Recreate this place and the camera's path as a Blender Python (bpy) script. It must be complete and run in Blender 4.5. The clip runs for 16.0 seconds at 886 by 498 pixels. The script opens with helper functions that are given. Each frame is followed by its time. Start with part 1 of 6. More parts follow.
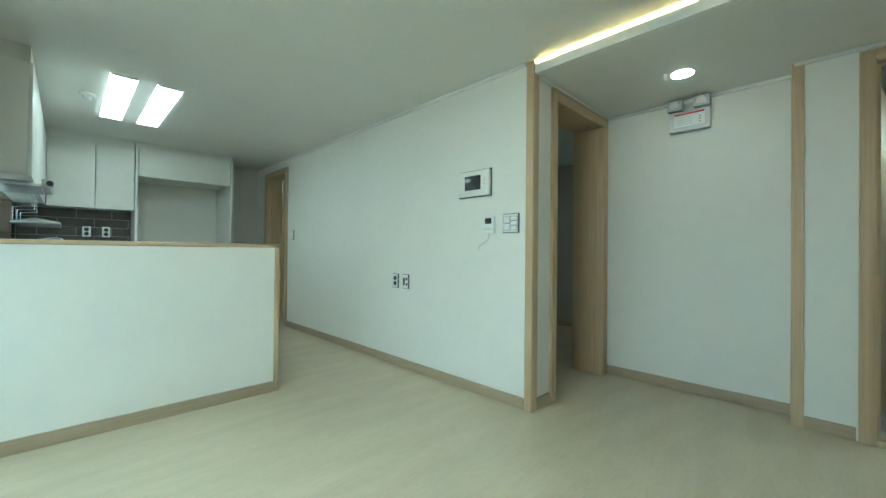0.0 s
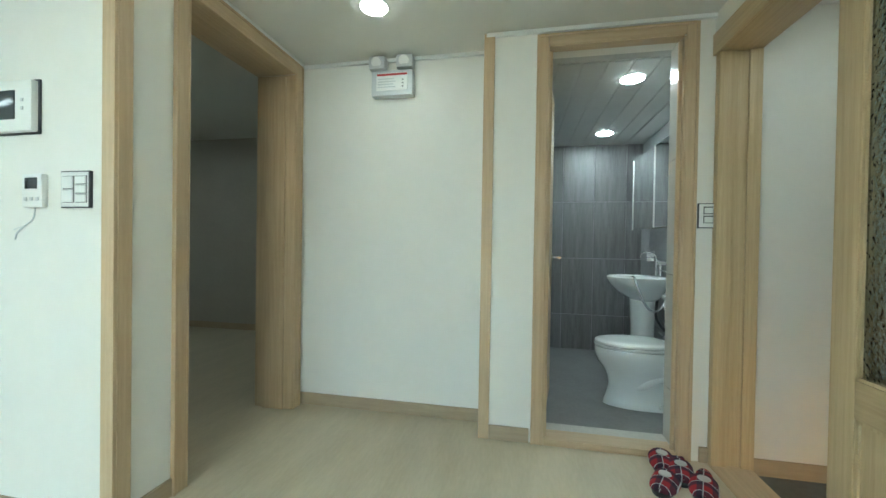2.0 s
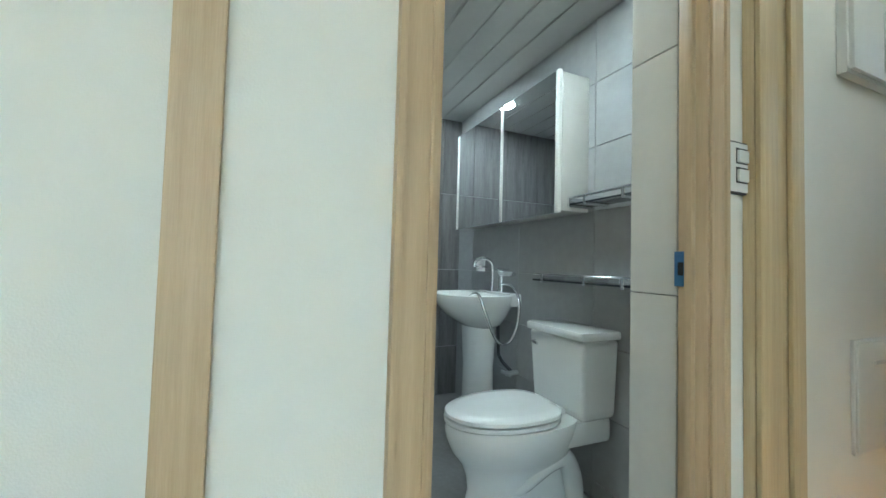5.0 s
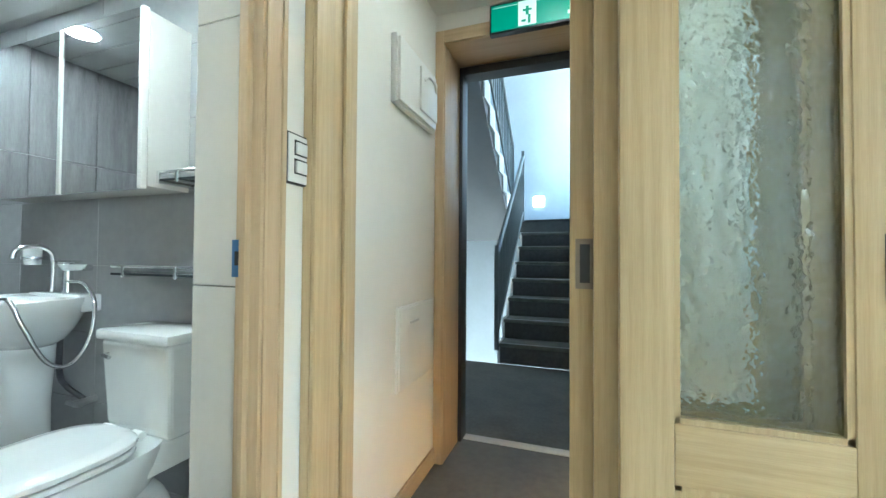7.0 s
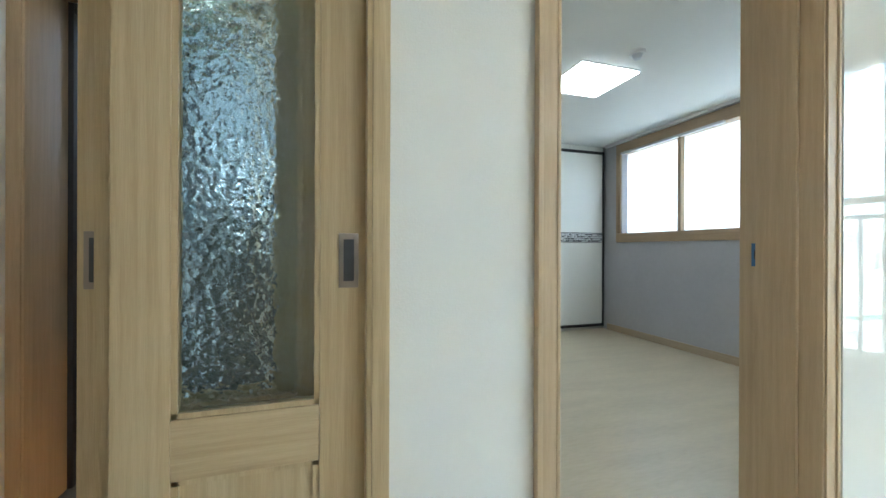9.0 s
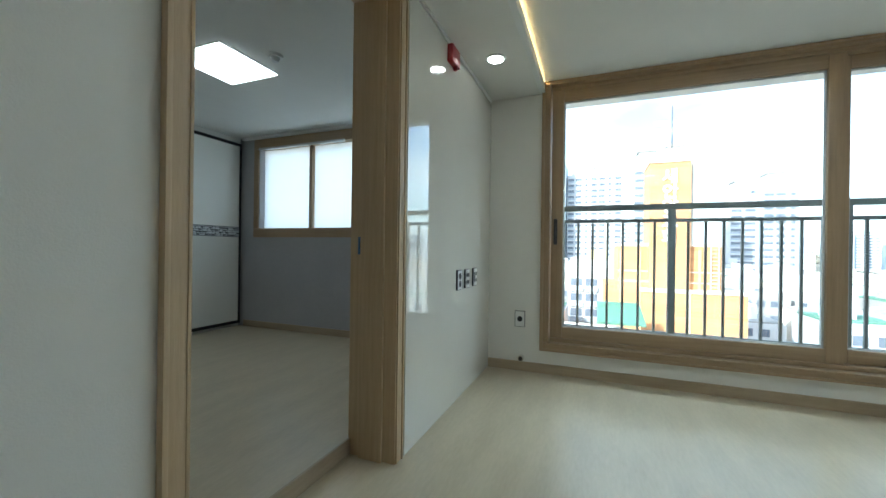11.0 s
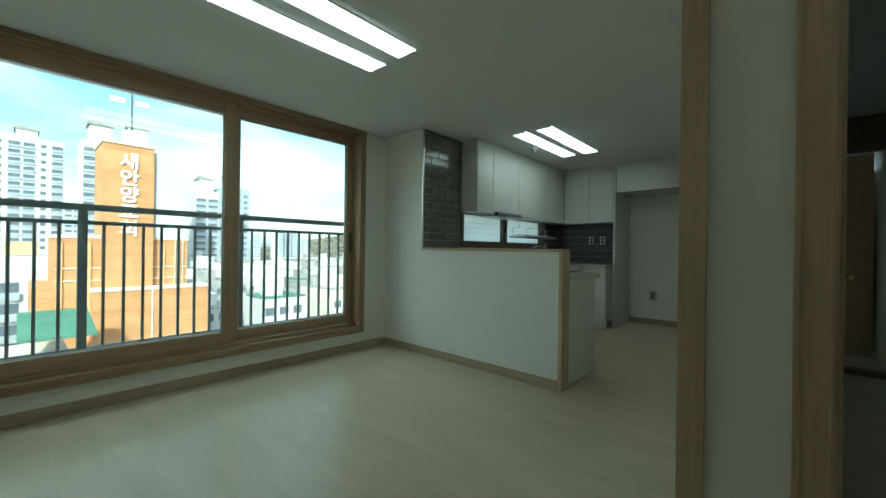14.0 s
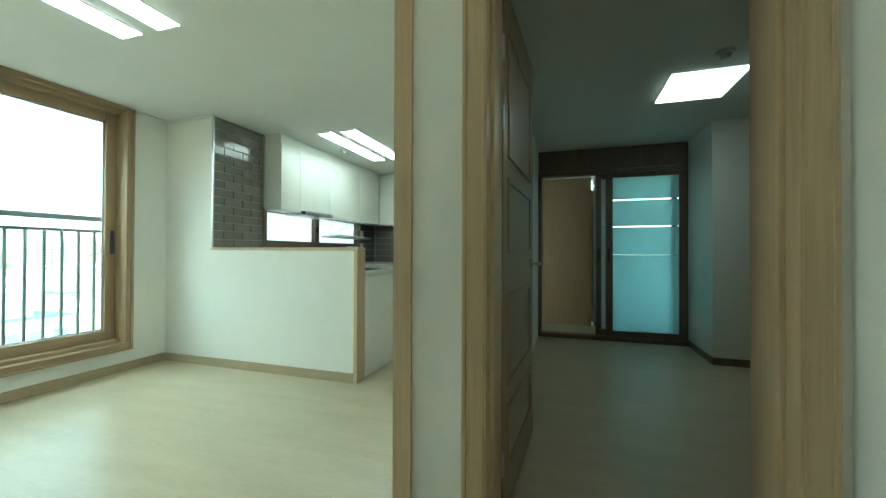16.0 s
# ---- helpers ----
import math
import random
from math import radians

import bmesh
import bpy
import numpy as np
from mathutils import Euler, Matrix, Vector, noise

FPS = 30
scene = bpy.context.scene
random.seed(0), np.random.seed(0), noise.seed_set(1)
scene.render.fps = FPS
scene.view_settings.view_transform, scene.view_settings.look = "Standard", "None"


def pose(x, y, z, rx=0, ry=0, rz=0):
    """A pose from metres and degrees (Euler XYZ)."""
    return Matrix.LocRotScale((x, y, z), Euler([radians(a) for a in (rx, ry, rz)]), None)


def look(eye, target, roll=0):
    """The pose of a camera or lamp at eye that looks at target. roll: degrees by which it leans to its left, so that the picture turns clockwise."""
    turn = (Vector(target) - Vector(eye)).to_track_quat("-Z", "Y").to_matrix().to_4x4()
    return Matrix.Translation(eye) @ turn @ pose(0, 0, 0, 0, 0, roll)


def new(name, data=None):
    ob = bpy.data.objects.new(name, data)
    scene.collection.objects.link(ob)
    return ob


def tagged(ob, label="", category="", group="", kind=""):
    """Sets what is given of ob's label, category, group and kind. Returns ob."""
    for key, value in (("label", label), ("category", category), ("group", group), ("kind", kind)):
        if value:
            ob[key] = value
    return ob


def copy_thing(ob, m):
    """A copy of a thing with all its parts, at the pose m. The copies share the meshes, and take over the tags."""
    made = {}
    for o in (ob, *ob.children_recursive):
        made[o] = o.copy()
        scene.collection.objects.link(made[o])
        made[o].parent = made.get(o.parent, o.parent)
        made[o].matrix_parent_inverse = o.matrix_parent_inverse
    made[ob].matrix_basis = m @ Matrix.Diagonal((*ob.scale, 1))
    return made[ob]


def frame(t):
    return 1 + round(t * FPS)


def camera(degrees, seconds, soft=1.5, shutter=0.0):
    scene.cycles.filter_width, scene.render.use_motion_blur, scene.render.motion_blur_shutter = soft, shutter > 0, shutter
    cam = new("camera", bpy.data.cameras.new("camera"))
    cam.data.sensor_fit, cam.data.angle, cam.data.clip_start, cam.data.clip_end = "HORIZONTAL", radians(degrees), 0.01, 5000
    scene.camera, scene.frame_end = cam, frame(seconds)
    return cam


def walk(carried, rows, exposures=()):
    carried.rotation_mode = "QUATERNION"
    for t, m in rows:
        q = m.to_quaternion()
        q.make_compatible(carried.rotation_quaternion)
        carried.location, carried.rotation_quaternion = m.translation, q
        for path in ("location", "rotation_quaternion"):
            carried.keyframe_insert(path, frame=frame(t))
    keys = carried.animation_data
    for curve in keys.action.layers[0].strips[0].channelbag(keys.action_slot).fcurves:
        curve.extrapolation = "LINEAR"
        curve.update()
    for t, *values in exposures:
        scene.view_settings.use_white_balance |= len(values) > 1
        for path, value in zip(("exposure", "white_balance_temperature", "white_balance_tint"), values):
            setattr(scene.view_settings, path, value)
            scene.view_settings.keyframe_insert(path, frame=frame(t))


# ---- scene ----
cam = camera(98.5, 16.0)
PATH = [
    (0, (-2.126, -1.341, 1.018), (-0.721, 0.082, 1.033), 0.6),
    (0.5, (-1.896, -1.41, 1.025), (-0.293, -0.214, 1.031), 0.5),
    (1, (-1.651, -1.446, 1.046), (0.11, -0.497, 1.038), 0.6),
    (1.5, (-1.368, -1.426, 1.065), (0.514, -0.748, 1.042), 0.8),
    (2, (-1.081, -1.374, 1.04), (0.881, -0.988, 1.018), 0.9),
    (2.5, (-0.78, -1.294, 1.039), (1.21, -1.102, 1.012), 0.8),
    (3, (-0.499, -1.191, 1.053), (1.501, -1.163, 1.016), 0.9),
    (5.3, (0.508, -1.366, 0.957), (2.276, -2.299, 1.012), 0.7),
    (5.5, (0.528, -1.436, 0.968), (2.235, -2.478, 0.999), 0.1),
    (6, (0.504, -1.476, 0.968), (1.923, -2.883, 1.018), 0.5),
    (6.5, (0.434, -1.509, 0.972), (1.479, -3.212, 1.015), 0.2),
    (7, (0.347, -1.525, 0.973), (1.009, -3.412, 1.010), 0.4),
    (7.5, (0.259, -1.550, 0.977), (0.549, -3.529, 0.999), 0.2),
    (8, (0.148, -1.547, 0.970), (0.043, -3.545, 0.985), 0.1),
    (8.5, (0.021, -1.518, 0.979), (-0.336, -3.486, 0.974), 0.0),
    (9, (-0.069, -1.526, 0.982), (-0.670, -3.433, 0.981), 0.2),
    (9.5, (-0.111, -1.537, 0.963), (-1.006, -3.325, 0.973), 0.3),
    (10, (-0.099, -1.508, 0.956), (-1.401, -3.026, 0.969), 0.4),
    (10.2, (-0.078, -1.500, 0.953), (-1.530, -2.876, 0.963), 0.4),
    (12.3, (0.012, -1.409, 0.986), (-1.947, -1.005, 0.983), 1.1),
    (12.5, (0.022, -1.399, 1.007), (-1.89, -0.812, 1.002), 1.0),
    (13, (0.072, -1.336, 1.052), (-1.66, -0.337, 1.041), 0.9),
    (13.5, (0.142, -1.263, 1.062), (-1.383, 0.031, 1.05), 0.9),
    (14, (0.205, -1.226, 1.05), (-1.13, 0.263, 1.049), 0.8),
    (14.5, (0.26, -1.195, 1.05), (-0.908, 0.428, 1.055), 0.6),
    (15, (0.322, -1.179, 1.059), (-0.674, 0.556, 1.065), 0.5),
    (15.5, (0.416, -1.149, 1.044), (-0.404, 0.675, 1.06), 0.4),
    (16, (0.523, -1.151, 1.024), (-0.089, 0.753, 1.041), 0.2),
]
walk(cam, [(t, look(e, g, r)) for t, e, g, r in PATH],
     [(0, 2.94, 5500, -19), (1, 3.05, 5700, -14), (1.5, 3.15, 5700, -14), (2.5, 3.68, 5700, -8), (3.0, 3.66, 5700, -7), (5.5, 3.82, 5600, -7), (6.4, 4.28, 5600, -5), (7, 4.4, 5600, -6), (8.0, 4.2, 5650, -4), (8.5, 3.88, 5700, 0), (9, 3.62, 5700, 2), (9.5, 3.36, 5720, 5), (10.2, 3.14, 5720, 4),
      (12.3, 0.95, 5750, -13), (13.5, 1.14, 5800, -17), (14.5, 1.58, 5800, -22), (15.5, 2.5, 5900, -24), (16, 3.0, 5900, -24)])

# ---- world, sun, exposure ----
world = bpy.data.worlds.new("sky")
scene.world = world
world.use_nodes = True
wn = world.node_tree.nodes
sky = wn.new("ShaderNodeTexSky")
sky.sky_type = "NISHITA"
sky.sun_disc = False
sky.sun_elevation, sky.sun_rotation = radians(34), radians(130)
sky.air_density, sky.dust_density = 1.0, 2.6
wn["Background"].inputs["Strength"].default_value = 0.14
geo, stretch_, cloud, band, veil = (wn.new(k) for k in ("ShaderNodeTexCoord", "ShaderNodeMapping", "ShaderNodeTexNoise", "ShaderNodeMapRange", "ShaderNodeMix"))
stretch_.inputs["Scale"].default_value = (1, 1, 3.2)
cloud.inputs["Scale"].default_value, cloud.inputs["Detail"].default_value = 2.1, 6
band.inputs[1].default_value, band.inputs[2].default_value, band.inputs[4].default_value = 0.42, 0.68, 0.85
veil.data_type = "RGBA"
veil.inputs[7].default_value = (6.2, 6.6, 6.9, 1)
wl = world.node_tree.links
wl.new(geo.outputs["Generated"], stretch_.inputs["Vector"])
wl.new(stretch_.outputs[0], cloud.inputs["Vector"])
wl.new(cloud.outputs[0], band.inputs[0])
wl.new(band.outputs[0], veil.inputs[0])
wl.new(sky.outputs["Color"], veil.inputs[6])
wl.new(veil.outputs[2], wn["Background"].inputs["Color"])
sun_data = bpy.data.lights.new("sun", "SUN")
sun_data.energy, sun_data.angle, sun_data.color = 3.2, radians(0.5), (1.0, 0.94, 0.84)
sun = new("sun", sun_data)
sun.matrix_world = look((40, -33, 35), (0, 0, 0))
# stands in for the sky's light at the head of the living room window
glow = bpy.data.lights.new("window_daylight", "AREA")
glow.shape, glow.size, glow.size_y, glow.energy, glow.color = "RECTANGLE", 2.9, 1.1, 36.0, (0.80, 0.92, 1.0)
new("window_daylight", glow).matrix_world = look((-3.95, -0.34, 2.95), (-1.3, -0.34, 0.5))


# ---- materials ----
def mat(name, color, rough=0.5, metal=0.0, var=0.06, scale=6.0, bump=0.0, bscale=120.0, stretch=(1, 1, 1),
        color2=None, emit=0.0, emit_color=None, glass=0.0, coat=0.0, random_tone=0.0, ior=1.45, detail=5.0):
    m = bpy.data.materials.new(name)
    m.use_nodes = True
    n, l = m.node_tree.nodes, m.node_tree.links
    p = n["Principled BSDF"]
    p.inputs["Roughness"].default_value = rough
    p.inputs["Metallic"].default_value = metal
    p.inputs["Transmission Weight"].default_value = glass
    p.inputs["Coat Weight"].default_value = coat
    p.inputs["IOR"].default_value = ior
    tc, mp = n.new("ShaderNodeTexCoord"), n.new("ShaderNodeMapping")
    mp.inputs["Scale"].default_value = stretch
    l.new(tc.outputs["Object"], mp.inputs["Vector"])
    big, fine = n.new("ShaderNodeTexNoise"), n.new("ShaderNodeTexNoise")
    big.inputs["Scale"].default_value, big.inputs["Detail"].default_value = scale, detail
    fine.inputs["Scale"].default_value, fine.inputs["Detail"].default_value = scale * 9, 4
    l.new(mp.outputs[0], big.inputs["Vector"])
    l.new(mp.outputs[0], fine.inputs["Vector"])
    mix = n.new("ShaderNodeMix")
    mix.data_type = "FLOAT"
    mix.inputs[0].default_value = 0.35
    l.new(big.outputs[0], mix.inputs[2])
    l.new(fine.outputs[0], mix.inputs[3])
    ramp = n.new("ShaderNodeValToRGB")
    c2 = color2 if color2 else tuple(c * (1 - var) for c in color)
    c1 = color if color2 else tuple(min(1, c * (1 + var)) for c in color)
    ramp.color_ramp.elements[0].position, ramp.color_ramp.elements[1].position = 0.36, 0.64
    ramp.color_ramp.elements[0].color = (*c2, 1)
    ramp.color_ramp.elements[1].color = (*c1, 1)
    l.new(mix.outputs[0], ramp.inputs[0])
    out = ramp.outputs[0]
    if random_tone:
        info, mul, mm = n.new("ShaderNodeObjectInfo"), n.new("ShaderNodeMapRange"), n.new("ShaderNodeVectorMath")
        mul.inputs[3].default_value, mul.inputs[4].default_value = 1 - random_tone, 1 + random_tone
        l.new(info.outputs["Random"], mul.inputs[0])
        mm.operation = "SCALE"
        l.new(out, mm.inputs[0])
        l.new(mul.outputs[0], mm.inputs["Scale"])
        out = mm.outputs[0]
    l.new(out, p.inputs["Base Color"])
    rr = n.new("ShaderNodeMapRange")
    rr.inputs[3].default_value, rr.inputs[4].default_value = max(0.0, rough * 0.85), min(1.0, rough * 1.15)
    l.new(big.outputs[0], rr.inputs[0])
    l.new(rr.outputs[0], p.inputs["Roughness"])
    if bump:
        bt, bn = n.new("ShaderNodeTexNoise"), n.new("ShaderNodeBump")
        bt.inputs["Scale"].default_value, bt.inputs["Detail"].default_value = bscale, 3
        l.new(mp.outputs[0], bt.inputs["Vector"])
        bn.inputs["Strength"].default_value, bn.inputs["Distance"].default_value = bump, 0.004
        l.new(bt.outputs[0], bn.inputs["Height"])
        l.new(bn.outputs[0], p.inputs["Normal"])
    if emit:
        p.inputs["Emission Color"].default_value = (*(emit_color or color), 1)
        p.inputs["Emission Strength"].default_value = emit
    return m


WALLPAPER = mat("white wallpaper", (0.78, 0.76, 0.71), 0.75, var=0.02, scale=1.3, bump=0.15, bscale=260)
CEIL_PAPER = mat("ceiling wallpaper", (0.74, 0.73, 0.69), 0.8, var=0.02, scale=0.8, bump=0.2, bscale=300)
GREY_PAPER = mat("grey wallpaper", (0.40, 0.39, 0.40), 0.8, var=0.04, scale=3, bump=0.3, bscale=220)
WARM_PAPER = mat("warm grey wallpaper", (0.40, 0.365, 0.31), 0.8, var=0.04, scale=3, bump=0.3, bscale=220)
DOOR_BEECH = mat("brown moulded door", (0.36, 0.275, 0.19), 0.42, scale=5, stretch=(12, 12, 0.6), color2=(0.29, 0.215, 0.145))
FLOORING = mat("pale wood-look vinyl floor", (0.56, 0.48, 0.345), 0.32, scale=2.2, stretch=(0.8, 3.5, 1), color2=(0.47, 0.40, 0.28), bump=0.05, bscale=60)
WOOD_V = mat("beech veneer upright", (0.56, 0.42, 0.265), 0.42, scale=5, stretch=(14, 14, 0.55), color2=(0.47, 0.345, 0.21), bump=0.12, bscale=40)
WOOD_X = mat("beech veneer along x", (0.56, 0.42, 0.265), 0.42, scale=5, stretch=(0.55, 14, 14), color2=(0.47, 0.345, 0.21), bump=0.12, bscale=40)
WOOD_Y = mat("beech veneer along y", (0.56, 0.42, 0.265), 0.42, scale=5, stretch=(14, 0.55, 14), color2=(0.47, 0.345, 0.21), bump=0.12, bscale=40)
OAK_V = mat("sliding door oak upright", (0.56, 0.43, 0.25), 0.42, scale=5, stretch=(16, 16, 0.5), color2=(0.45, 0.33, 0.18), bump=0.15, bscale=40)
OAK_X = mat("sliding door oak along x", (0.56, 0.43, 0.25), 0.42, scale=5, stretch=(0.5, 16, 16), color2=(0.45, 0.33, 0.18), bump=0.15, bscale=40)
# window beech darkened in its colour, for frames that stand against daylight
WIN_V = mat("shade-darkened window beech upright", (0.40, 0.285, 0.175), 0.4, scale=5, stretch=(14, 14, 0.55), color2=(0.32, 0.225, 0.135))
WIN_Y = mat("shade-darkened window beech along y", (0.40, 0.285, 0.175), 0.4, scale=5, stretch=(14, 0.55, 14), color2=(0.32, 0.225, 0.135))
BASE_X = mat("baseboard veneer along x", (0.43, 0.34, 0.23), 0.45, scale=5, stretch=(0.6, 12, 12), color2=(0.36, 0.28, 0.185))
BASE_Y = mat("baseboard veneer along y", (0.43, 0.34, 0.23), 0.45, scale=5, stretch=(12, 0.6, 12), color2=(0.36, 0.28, 0.185))
GLOSS_TILE = mat("polished ivory wall slab", (0.70, 0.67, 0.60), 0.03, var=0.015, scale=1.5, coat=0.6)
PLANK_TILE = mat("grey wood-look tile", (0.235, 0.225, 0.225), 0.38, scale=4, stretch=(9, 9, 0.8), color2=(0.135, 0.128, 0.13), random_tone=0.12)
PALE_TILE = mat("pale grey satin tile", (0.40, 0.40, 0.40), 0.22, var=0.07, scale=3)
# ceiling plastic in one mid grey tone
CEILING_PLASTIC = mat("grey ceiling plastic", (0.46, 0.46, 0.45), 0.5, var=0.03)
STAIR_PAINT = mat("blue grey stairwell paint", (0.50, 0.56, 0.60), 0.7, var=0.04, scale=2)
LANDING_STONE = mat("dark landing stone", (0.125, 0.115, 0.092), 0.6, var=0.25, scale=5)
IVORY_TILE = mat("ivory tile", (0.61, 0.59, 0.55), 0.2, var=0.03, scale=3)
GROUT = mat("light grout", (0.45, 0.44, 0.43), 0.85, var=0.08, scale=20)
BATH_FLOOR = mat("grey stone floor tile", (0.23, 0.225, 0.22), 0.4, var=0.12, scale=5, bump=0.1)
BRICK_TILE = mat("taupe glazed brick tile", (0.175, 0.16, 0.142), 0.12, var=0.12, scale=7, random_tone=0.12)
SPLASH = mat("dark brown splash tile", (0.10, 0.088, 0.08), 0.16, var=0.12, scale=6, random_tone=0.1)
PORCELAIN = mat("white glazed porcelain", (0.80, 0.80, 0.78), 0.09, var=0.01, scale=3, coat=0.4)
CHROME = mat("chrome", (0.78, 0.79, 0.80), 0.1, metal=1.0, var=0.03)
STEEL = mat("brushed steel", (0.52, 0.52, 0.52), 0.32, metal=1.0, var=0.08, scale=20)
BRONZE = mat("dark bronze metal", (0.30, 0.25, 0.21), 0.4, metal=0.8, var=0.1)
PLASTIC = mat("white plastic", (0.76, 0.76, 0.74), 0.35, var=0.015)
OFFWHITE = mat("grey white plastic", (0.58, 0.59, 0.60), 0.4, var=0.03)
BLACK = mat("black plastic", (0.018, 0.018, 0.02), 0.35, var=0.1)
DARK = mat("dark painted metal", (0.05, 0.05, 0.055), 0.45, var=0.12)
SCREEN = mat("dark screen glass", (0.03, 0.035, 0.04), 0.12, var=0.05)
CABINET = mat("white satin cabinet board", (0.72, 0.71, 0.66), 0.3, var=0.003, scale=30, bump=0.03, bscale=200)
COUNTER = mat("pale stone worktop", (0.62, 0.60, 0.56), 0.2, var=0.06, scale=40)
MIRROR = mat("mirror", (0.86, 0.88, 0.88), 0.01, metal=1.0, var=0.002)
RED = mat("red enamel", (0.45, 0.03, 0.035), 0.35, var=0.06)
BLUE_TAPE = mat("blue protective film", (0.05, 0.14, 0.30), 0.4, var=0.1)
CONCRETE = mat("grey screed", (0.115, 0.115, 0.105), 0.5, var=0.22, scale=3, bump=0.1, bscale=90)
GRANITE = mat("dark granite steps", (0.085, 0.083, 0.08), 0.4, var=0.2, scale=30)
# treads in a paler granite tone than the risers
TREAD_STONE = mat("paler granite treads", (0.17, 0.165, 0.15), 0.6, var=0.25, scale=12)
PALE_PAINT = mat("pale grey paint", (0.72, 0.73, 0.74), 0.7, var=0.03, scale=2)
GREY_PAINT = mat("grey painted soffit", (0.21, 0.22, 0.23), 0.75, var=0.04, scale=2)
# rail grey lifted in its colour, for the glare around the bars
RAIL_PAINT = mat("grey green rail paint", (0.17, 0.20, 0.205), 0.45, var=0.1, scale=9)
DARKWOOD = mat("dark stained door frame", (0.17, 0.125, 0.09), 0.42, scale=5, stretch=(12, 12, 0.6), color2=(0.12, 0.085, 0.06))
DOOR_WHITE = mat("cream moulded door", (0.52, 0.46, 0.38), 0.42, var=0.04, scale=5, stretch=(8, 8, 0.6))
LED = mat("cool led diffuser", (0.9, 0.95, 1.0), 0.5, emit=1.8, emit_color=(0.93, 0.97, 1.0))
LED_BED = mat("bedroom led diffuser", (0.9, 0.95, 1.0), 0.5, emit=1.3, emit_color=(0.95, 0.98, 1.0))
LED_DIM = mat("dim bedroom led diffuser", (0.9, 0.95, 1.0), 0.5, emit=0.6, emit_color=(0.95, 0.98, 1.0))
LED_DOWN = mat("downlight diffuser", (1, 0.98, 0.94), 0.5, emit=4.5, emit_color=(1.0, 0.97, 0.92))
LED_WARM = mat("warm led strip", (1.0, 0.75, 0.4), 0.5, emit=11.0, emit_color=(1.0, 0.66, 0.28))
SIGN_GREEN = mat("lit green sign", (0.01, 0.17, 0.10), 0.4, emit=0.02, emit_color=(0.02, 0.5, 0.32))
SIGN_WHITE = mat("sign white", (0.6, 0.68, 0.64), 0.4, emit=0.03, emit_color=(0.8, 1, 0.9))
LED_BATH = mat("bathroom downlight diffuser", (1, 1, 1), 0.5, emit=14.5, emit_color=(0.92, 0.97, 1.0))
LED_FLOOR = mat("dim warm led strip", (1.0, 0.7, 0.4), 0.5, emit=2.6, emit_color=(1.0, 0.55, 0.2))
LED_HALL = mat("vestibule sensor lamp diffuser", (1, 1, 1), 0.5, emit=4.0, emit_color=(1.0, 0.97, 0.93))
LED_PLATE = mat("lit white plate", (0.9, 0.95, 1.0), 0.4, emit=1.2)


def glass_mat(name, tint, rough, bump=0.0, bscale=20.0, voronoi=False):
    m = bpy.data.materials.new(name)
    m.use_nodes = True
    n, l = m.node_tree.nodes, m.node_tree.links
    p = n["Principled BSDF"]
    p.inputs["Base Color"].default_value = (*tint, 1)
    p.inputs["Roughness"].default_value = rough
    p.inputs["Transmission Weight"].default_value = 1.0
    p.inputs["IOR"].default_value = 1.45
    if bump:
        tc = n.new("ShaderNodeTexCoord")
        bt = n.new("ShaderNodeTexVoronoi" if voronoi else "ShaderNodeTexNoise")
        if voronoi:
            bt.feature = "SMOOTH_F1"
        bt.inputs["Scale"].default_value = bscale
        b2 = n.new("ShaderNodeTexNoise")
        b2.inputs["Scale"].default_value = bscale * 0.7
        add = n.new("ShaderNodeMath")
        add.operation = "ADD"
        l.new(tc.outputs["Object"], bt.inputs["Vector"])
        l.new(tc.outputs["Object"], b2.inputs["Vector"])
        l.new(bt.outputs[0], add.inputs[0])
        l.new(b2.outputs[0], add.inputs[1])
        bn = n.new("ShaderNodeBump")
        bn.inputs["Strength"].default_value, bn.inputs["Distance"].default_value = bump, 0.01
        l.new(add.outputs[0], bn.inputs["Height"])
        l.new(bn.outputs[0], p.inputs["Normal"])
    return m


CLEAR = glass_mat("clear window glass", (0.97, 1.0, 0.99), 0.0)
PATTERN = glass_mat("rippled patterned glass", (0.90, 0.96, 0.95), 0.03, bump=0.42, bscale=75, voronoi=True)


def frosted_mat(name, color, thru=0.75):
    m = bpy.data.materials.new(name)
    m.use_nodes = True
    n, l = m.node_tree.nodes, m.node_tree.links
    p = n["Principled BSDF"]
    p.inputs["Base Color"].default_value = (*color, 1)
    p.inputs["Roughness"].default_value = 0.35
    tr, mx = n.new("ShaderNodeBsdfTranslucent"), n.new("ShaderNodeMixShader")
    tr.inputs["Color"].default_value = (*color, 1)
    mx.inputs[0].default_value = thru
    l.new(p.outputs[0], mx.inputs[1])
    l.new(tr.outputs[0], mx.inputs[2])
    l.new(mx.outputs[0], n["Material Output"].inputs["Surface"])
    return m


FROST = frosted_mat("frosted white pane", (0.93, 0.96, 0.96), 0.85)
FROST_TEAL = frosted_mat("frosted sea-green pane", (0.62, 0.80, 0.80), 0.85)


# ---- mesh helpers ----
ORIGIN = {}


